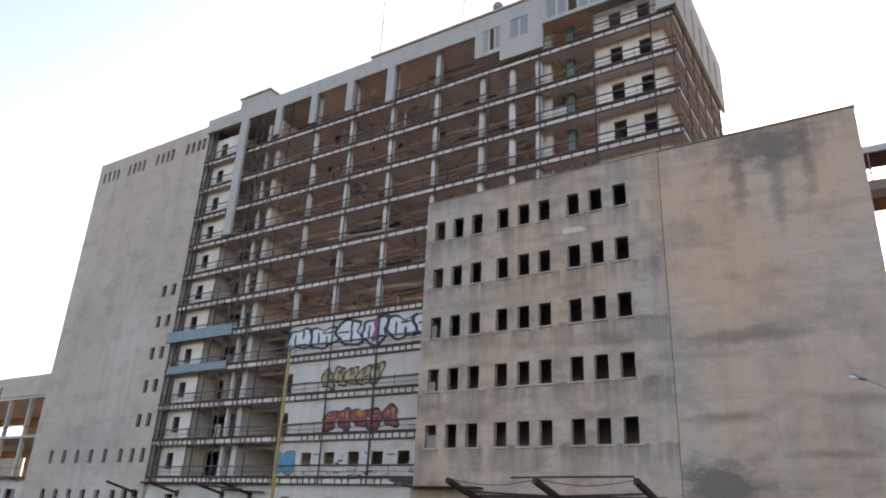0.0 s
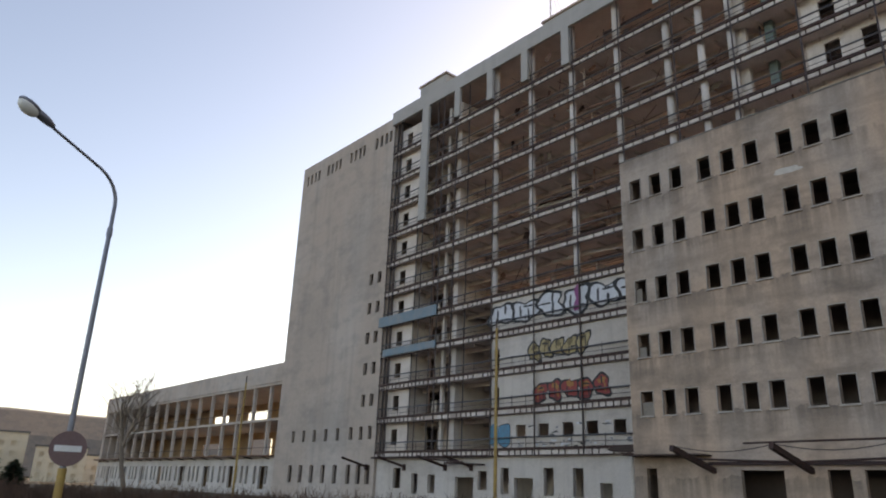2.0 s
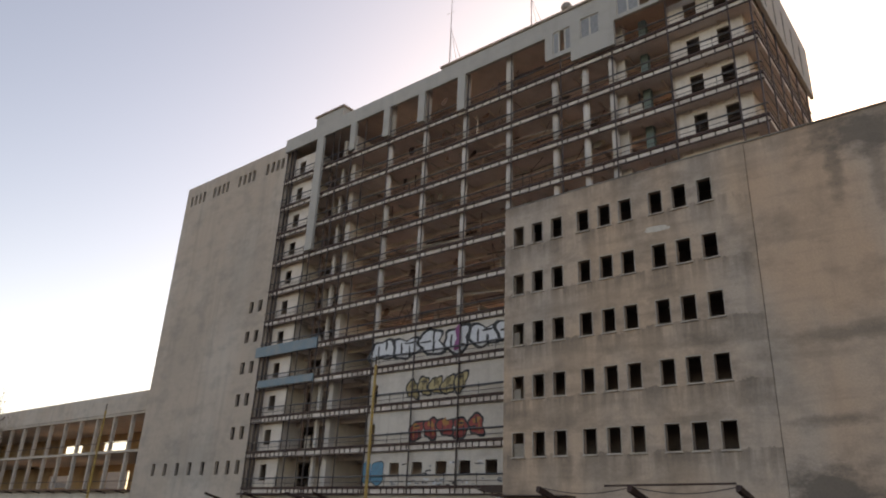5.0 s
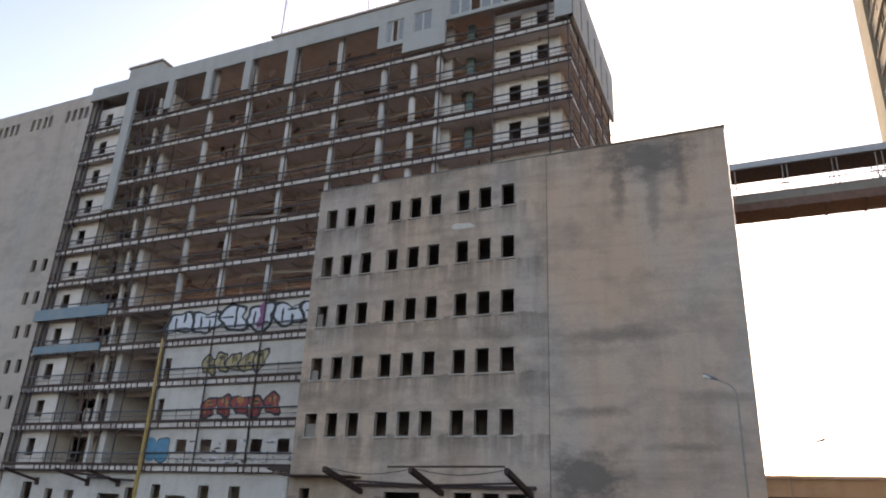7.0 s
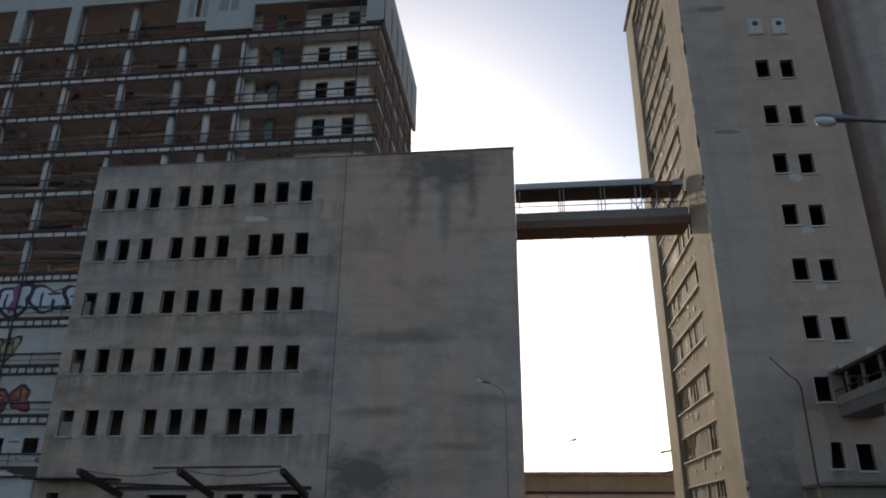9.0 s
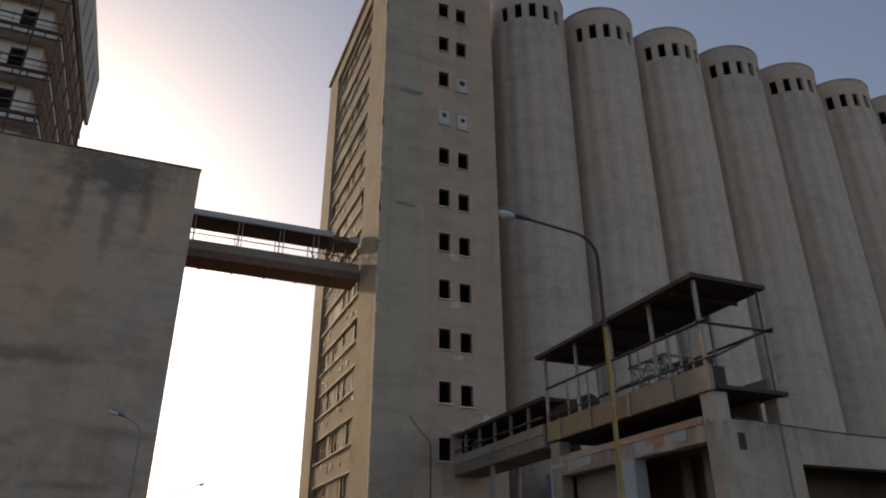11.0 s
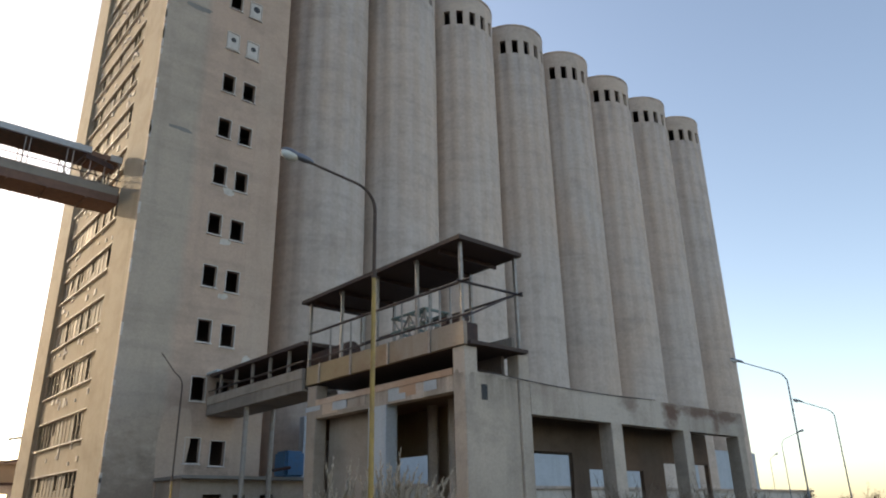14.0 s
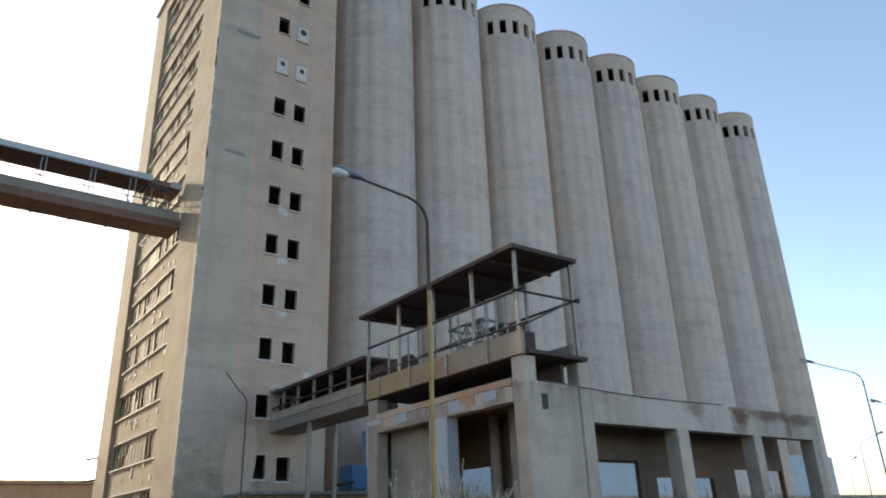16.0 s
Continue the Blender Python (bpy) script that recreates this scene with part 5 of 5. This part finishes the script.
part("eave_rail", box_mesh(-30, 75, 107.4, 107.6, 6.3, 6.6), STEEL, fh)


# ---- lamps ----
def lamp_head(t, hx, hz):
    """A flat metal head with a milky glass below, tilted up at the arm's end."""
    bm = bmesh.new()
    tip = Matrix.Translation((hx, 0, hz)) @ pose(0, 0, 0, 0, 23, 0)
    bmesh.ops.create_uvsphere(bm, u_segments=16, v_segments=8, radius=1, matrix=tip @ Matrix.Translation((-0.22, 0, 0.03)) @ Matrix.Diagonal((0.31, 0.105, 0.085, 1)))
    bmesh.ops.create_uvsphere(bm, u_segments=16, v_segments=8, radius=1, matrix=tip @ Matrix.Translation((-0.50, 0, 0.035)) @ Matrix.Diagonal((0.25, 0.165, 0.075, 1)))
    hd = part("head", bm, LAMPGREY, t, "grey metal lamp head", True)
    bm = bmesh.new()
    bmesh.ops.create_uvsphere(bm, u_segments=16, v_segments=8, radius=1, matrix=tip @ Matrix.Translation((-0.50, 0, -0.02)) @ Matrix.Diagonal((0.225, 0.15, 0.14, 1)))
    part("glass", bm, LENS, hd, "milky lamp glass", True)


def street_lamp(x, y, height, turn, arm=2.6, yellow=True, label="", group="street lamps in the yard", low=0.70, neck=None, rise=0.40, head=True):
    """A tall curved lamp: a yellow lower post, a thin grey neck that bends over, a flat head."""
    t = thing("street_lamp", (0, 0, 0), label or "tall curved street lamp, yellow post and grey neck", "lamp", group)
    h1 = height * low
    part("post", tube([(0, 0, 0), (0, 0, h1)], 0.062, 10, 0.046), YELLOW if yellow else neck or LAMPGREY, t, "yellow painted post" if yellow else "grey painted post")
    part("collar", tube([(0, 0, h1 - 0.1), (0, 0, h1 + 0.08)], 0.058, 10), neck or LAMPGREY, t)
    pts = [(0, 0, h1 + 0.08), (0, 0, height * 0.86)]
    for i in range(1, 7):
        a = radians(66) * i / 6
        pts.append((-0.75 * (1 - math.cos(a)), 0, height * 0.86 + 0.75 * math.sin(a)))
    ex, ez = pts[-1][0], pts[-1][2]
    pts.append((ex - (arm - 0.9) * 0.93, 0, ez + (arm - 0.9) * rise))
    part("neck", tube(pts, 0.042, 8, 0.03), neck or LAMPGREY, t)
    hx, hz = pts[-1][0], pts[-1][2]
    if head:
        lamp_head(t, hx, hz)
    for ob in t.children:
        ob.matrix_parent_inverse = Matrix.Identity(4)
    t.matrix_basis = pose(x, y, 0, 0, 0, turn)
    return t


def polar(yaw, d):
    return -math.sin(radians(yaw)) * d, math.cos(radians(yaw)) * d


street_lamp(8.78, 12.15, 9.5, -32, 2.05, neck=LAMPRUST)
street_lamp(-15.71, 4.145, 8.15, 105, 2.15, False, low=0.79, rise=0.36, label="tall curved grey street lamp with a round road sign")
street_lamp(*polar(-67.36, 47.5), 10.05, -67, 2.9, False)
street_lamp(*polar(-69.9, 66), 9.7, -70, 2.7, False)
street_lamp(*polar(-66.24, 92), 9.7, 114, 2.4, False)
street_lamp(*polar(-65.3, 122), 9.6, 160, 1.6, False)
street_lamp(*polar(-75.1, 35), 9.7, 105, 2.4, False)
street_lamp(*polar(-2.0, 72), 9.3, 178, 3.1, False)
street_lamp(-0.3, 39.4, 9.6, 5, 1.4, False, neck=GREYSTEEL)
street_lamp(14.1, 36.0, 9.3, 0, 1.75, low=0.38, neck=LAMPRUST, rise=1.1, head=False, label="curved lamp post without its head, beside the tower")
street_lamp(-48.4, 5.4, 10.0, 84, 2.2, False)
for x, y, h in ((-47.0, 22.6, 8.2), (-23.1, 23.0, 8.7)):
    t = thing("lamp_post", (x, y, 0), "thin yellow lamp post that has lost its neck", "lamp post", "bare lamp posts")
    part("post", tube([(x, y, 0), (x, y, h)], 0.085, 8, 0.06), YELLOW, t)
    part("stub", tube([(x, y, h), (x, y, h + 0.45)], 0.035, 6), LAMPRUST, t)

sg = thing("road_sign", (-15.7, 4.06, 1.2), "round faded red no-entry sign with a pale bar", "sign")
sm = Matrix.Translation((-15.58, 4.135, 2.1)) @ pose(0, 0, 0, 90, 0, 76)
disc = part("disc", tube([(0, 0, -0.012), (0, 0, 0.012)], 0.32, 32), SIGNRED, sg, at=sm)
part("bar", box_mesh(-0.23, 0.23, -0.055, 0.055, 0.014, 0.018), SIGNWHITE, disc, "pale horizontal bar")
part("clip", box_mesh(-0.1, 0.1, -0.03, 0.03, -0.05, -0.013), LAMPGREY, disc)
part("lower_post", tube([(-15.71, 4.145, 0), (-15.71, 4.145, 1.75)], 0.078, 10), YELLOW, sg, "yellow painted post foot")


# ---- plants ----
def sprig(verts, faces, p, way, length, width, r):
    """One thin tapered twig of two crossed blades."""
    q = p + way * length
    for _ in range(2):
        side = Vector((r.uniform(-1, 1), r.uniform(-1, 1), r.uniform(-0.3, 0.3)))
        side = (side - side.dot(way) * way).normalized() * width / 2
        i = len(verts)
        verts.extend([tuple(p - side), tuple(p + side), tuple(q + side * 0.3), tuple(q - side * 0.3)])
        faces.append((i, i + 1, i + 2, i + 3))
    return q


def bare_tree(name, x, y, height, seed, label, mat=BARK, spread=0.5, depth=5, trunk=0.16, group=""):
    r = random.Random(seed)
    t = thing(name, (x, y, 0), label, "tree", group)
    wood = bmesh.new()
    verts, faces = [], []

    def grow(p, way, length, radius, level):
        steps, pts = 3, [p]
        for i in range(steps):
            way = (way + Vector((r.uniform(-1, 1), r.uniform(-1, 1), r.uniform(-0.2, 0.5))) * 0.13).normalized()
            pts.append(pts[-1] + way * length / steps)
        if level < 3:
            add_tube(wood, pts, radius, 6 if level < 2 else 4, radius * 0.65)
        else:
            for a, b in zip(pts, pts[1:]):
                sprig(verts, faces, a, (b - a).normalized(), (b - a).length, radius * 1.6, r)
        if level >= depth:
            return
        for i in range(r.choice((3, 3, 4)) if level else 5):
            out = Vector((r.uniform(-1, 1), r.uniform(-1, 1), r.uniform(0.0, 0.9)))
            start = pts[r.choice((1, 2, 3))] if level else pts[2].lerp(pts[3], r.random())
            grow(start, (way * (1 - spread) + out.normalized() * spread).normalized(), length * r.uniform(0.55, 0.75), radius * 0.55, level + 1)

    grow(Vector((x, y, 0)), Vector((0, 0, 1)), height * 0.38, trunk, 0)
    part("trunk", wood, mat, t)
    me = bpy.data.meshes.new("crown")
    me.from_pydata(verts, [], faces)
    me.materials.append(mat)
    put("crown", me, t)
    return t


bare_tree("bare_tree", -37.8, 12.7, 9.0, 4, "bare winter tree beside the long hall", GREYTWIG, 0.56, 5, 0.14)

for k, (yaw, d, h) in enumerate(((-67.2, 78, 4.4), (-69.2, 92, 4.0), (-71.0, 110, 4.6))):
    bare_tree("bare_tree", *polar(yaw, d), h, 50 + k, "small bare winter tree beside the road", BARK, 0.55, 4, 0.12, "bare trees by the road")


def thicket(name, spots, mat, label, category, seed, count, height, width, lean=0.5, branch=2):
    """Many thin stems that fork, with an uneven outline."""
    r = random.Random(seed)
    verts, faces = [], []
    for _ in range(count):
        (x, y, rad) = r.choice(spots)
        a, d = r.uniform(0, 6.28), rad * math.sqrt(r.random())
        p = Vector((x + d * math.cos(a), y + d * math.sin(a), 0))
        k = height * r.uniform(0.45, 1.0) * (1 - 0.35 * (d / rad) ** 2)
        way = Vector((r.uniform(-1, 1) * lean, r.uniform(-1, 1) * lean, 1)).normalized()
        q = sprig(verts, faces, p, way, k * 0.55, width * 1.5, r)
        for _ in range(branch):
            w2 = (way + Vector((r.uniform(-1, 1), r.uniform(-1, 1), r.uniform(-0.1, 0.7))) * 0.55).normalized()
            q2 = sprig(verts, faces, q, w2, k * r.uniform(0.25, 0.5), width, r)
            for _ in range(branch):
                w3 = (w2 + Vector((r.uniform(-1, 1), r.uniform(-1, 1), r.uniform(-0.3, 0.6))) * 0.7).normalized()
                sprig(verts, faces, q2 - w2 * r.uniform(0, 0.2) * k, w3, k * r.uniform(0.08, 0.22), width * 0.7, r)
    return loose(name, verts, faces, mat, label, category)


def plumed_reeds(name, spots, label, seed, count):
    """Leaning stems that bear loose plumes of short seed sprigs."""
    r = random.Random(seed)
    verts, faces = [], []
    for _ in range(count):
        x, y, rad = r.choice(spots)
        a, d = r.uniform(0, 6.28), rad * math.sqrt(r.random())
        p = Vector((x + d * math.cos(a), y + d * math.sin(a), 0))
        h = r.uniform(1.4, 3.3) * (1 - 0.3 * (d / rad) ** 2)
        way = Vector((r.uniform(-0.22, 0.3), r.uniform(-0.22, 0.22), 1)).normalized()
        bend = Vector((r.uniform(-0.25, 0.3), r.uniform(-0.25, 0.25), 0))
        for i in range(4):
            p = sprig(verts, faces, p, way, h * 0.2, 0.016, r)
            way = (way + bend * 0.25).normalized()
        for i in range(26):
            f = r.random()
            out = (way + Vector((r.uniform(-1, 1), r.uniform(-1, 1), r.uniform(-0.2, 0.8))) * 0.6).normalized()
            sprig(verts, faces, p + way * (f - 0.35) * h * 0.3, out, 0.22 * (1.15 - f) * r.uniform(0.6, 1.2), 0.034, r)
        if r.random() < 0.6:
            q = p - way * h * r.uniform(0.2, 0.5)
            sprig(verts, faces, q, (way + Vector((r.uniform(-1, 1), r.uniform(-1, 1), -0.1))).normalized(), r.uniform(0.25, 0.55), 0.03, r)
    return loose(name, verts, faces, SEEDS, label, "weeds")


line = [(-44 + 32 * i / 40, 5.5 + 13.0 * i / 40, 1.0) for i in range(41)]
thicket("twig_hedge", line, HEDGE, "dense red-brown bare hedge along the yard", "hedge", 5, 9000, 1.62, 0.022, 0.35)
plumed_reeds("reed_clump", [(10.2, 13.2, 0.42), (10.45, 12.95, 0.34), (10.0, 13.4, 0.3), (9.2, 13.9, 0.4)], "tall dry weeds with pale fluffy seed heads beside the lamp post", 6, 210)
thicket("weed_fringe", [(8.6, 14.2, 0.9), (12.0, 12.6, 1.0), (9.2, 13.9, 0.6)], GREYTWIG, "low grey weeds along the shed", "weeds", 8, 240, 1.15, 0.014, 0.4, 2)
thicket("straw_grass", [(14.55, 12.2, 0.7), (15.1, 11.5, 0.6)], DRYGRASS, "clump of dry straw-coloured grass", "grass", 9, 700, 1.6, 0.02, 0.3, 2)
thicket("bare_bushes", [(25.5, 18.6, 1.4), (28.0, 18.2, 1.5), (31.0, 17.8, 1.6), (34, 17.6, 1.6)], GREYTWIG, "bare dark bushes in front of the shed bays", "bushes", 10, 480, 3.0, 0.022, 0.7, 4)
thicket("roadside_weeds", [polar(-66 - 0.35 * i, 70 + 4 * i) + (6.0,) for i in range(12)], GREYTWIG, "bare roadside scrub near the lamps", "scrub", 13, 700, 2.0, 0.05, 0.4, 3)
thicket("yellow_shrub", [(15.5, 18.3, 0.5)], YELLOWLEAF, "small shrub with yellow leaves by the shed", "shrub", 21, 110, 1.9, 0.06, 0.5, 3)
thicket("low_brush", [(36 + 2.2 * i, 16.6 - 0.25 * i, 1.6) for i in range(12)], GREYTWIG, "low bare brush beside the shed", "brush", 22, 420, 1.5, 0.025, 0.8, 4)
thicket("yard_scrub", [polar(30 - 1.1 * i, 33 + 0.12 * i) + (1.5,) for i in range(34)], HEDGE, "low brown scrub along the building foot", "scrub", 14, 1500, 1.3, 0.03, 0.4, 2)


# stands in for a lumpy dark bush, built with an evergreen's trunk and sprays
def conifer(x, y, h, seed):
    r = random.Random(seed)
    t = thing("conifer", (x, y, 0), "dark rounded bush beside the far road", "tree", "evergreens by the road")
    part("trunk", tube([(x, y, 0), (x, y, h * 0.9)], 0.18, 6, 0.04), BARK, t)
    verts, faces = [], []
    for _ in range(700):
        f = r.random() ** 0.8
        a, rad = r.uniform(0, 6.28), h * 0.42 * (1 - f * f) * r.uniform(0.4, 1.1) + 0.1
        p = Vector((x, y, h * (0.08 + 0.9 * f)))
        way = Vector((math.cos(a), math.sin(a), r.uniform(-0.35, 0.25))).normalized()
        sprig(verts, faces, p + way * rad * 0.3, way, rad, h * 0.045, r)
    me = bpy.data.meshes.new("crown")
    me.from_pydata(verts, [], faces)
    me.materials.append(BUSHGREEN)
    put("crown", me, t)


for i, (yaw, d, h) in enumerate(((80.5, 75, 4.2), (82.5, 80, 3.6), (78.6, 78, 3.0), (85, 82, 4.5))):
    conifer(*polar(yaw, d), h, 30 + i)
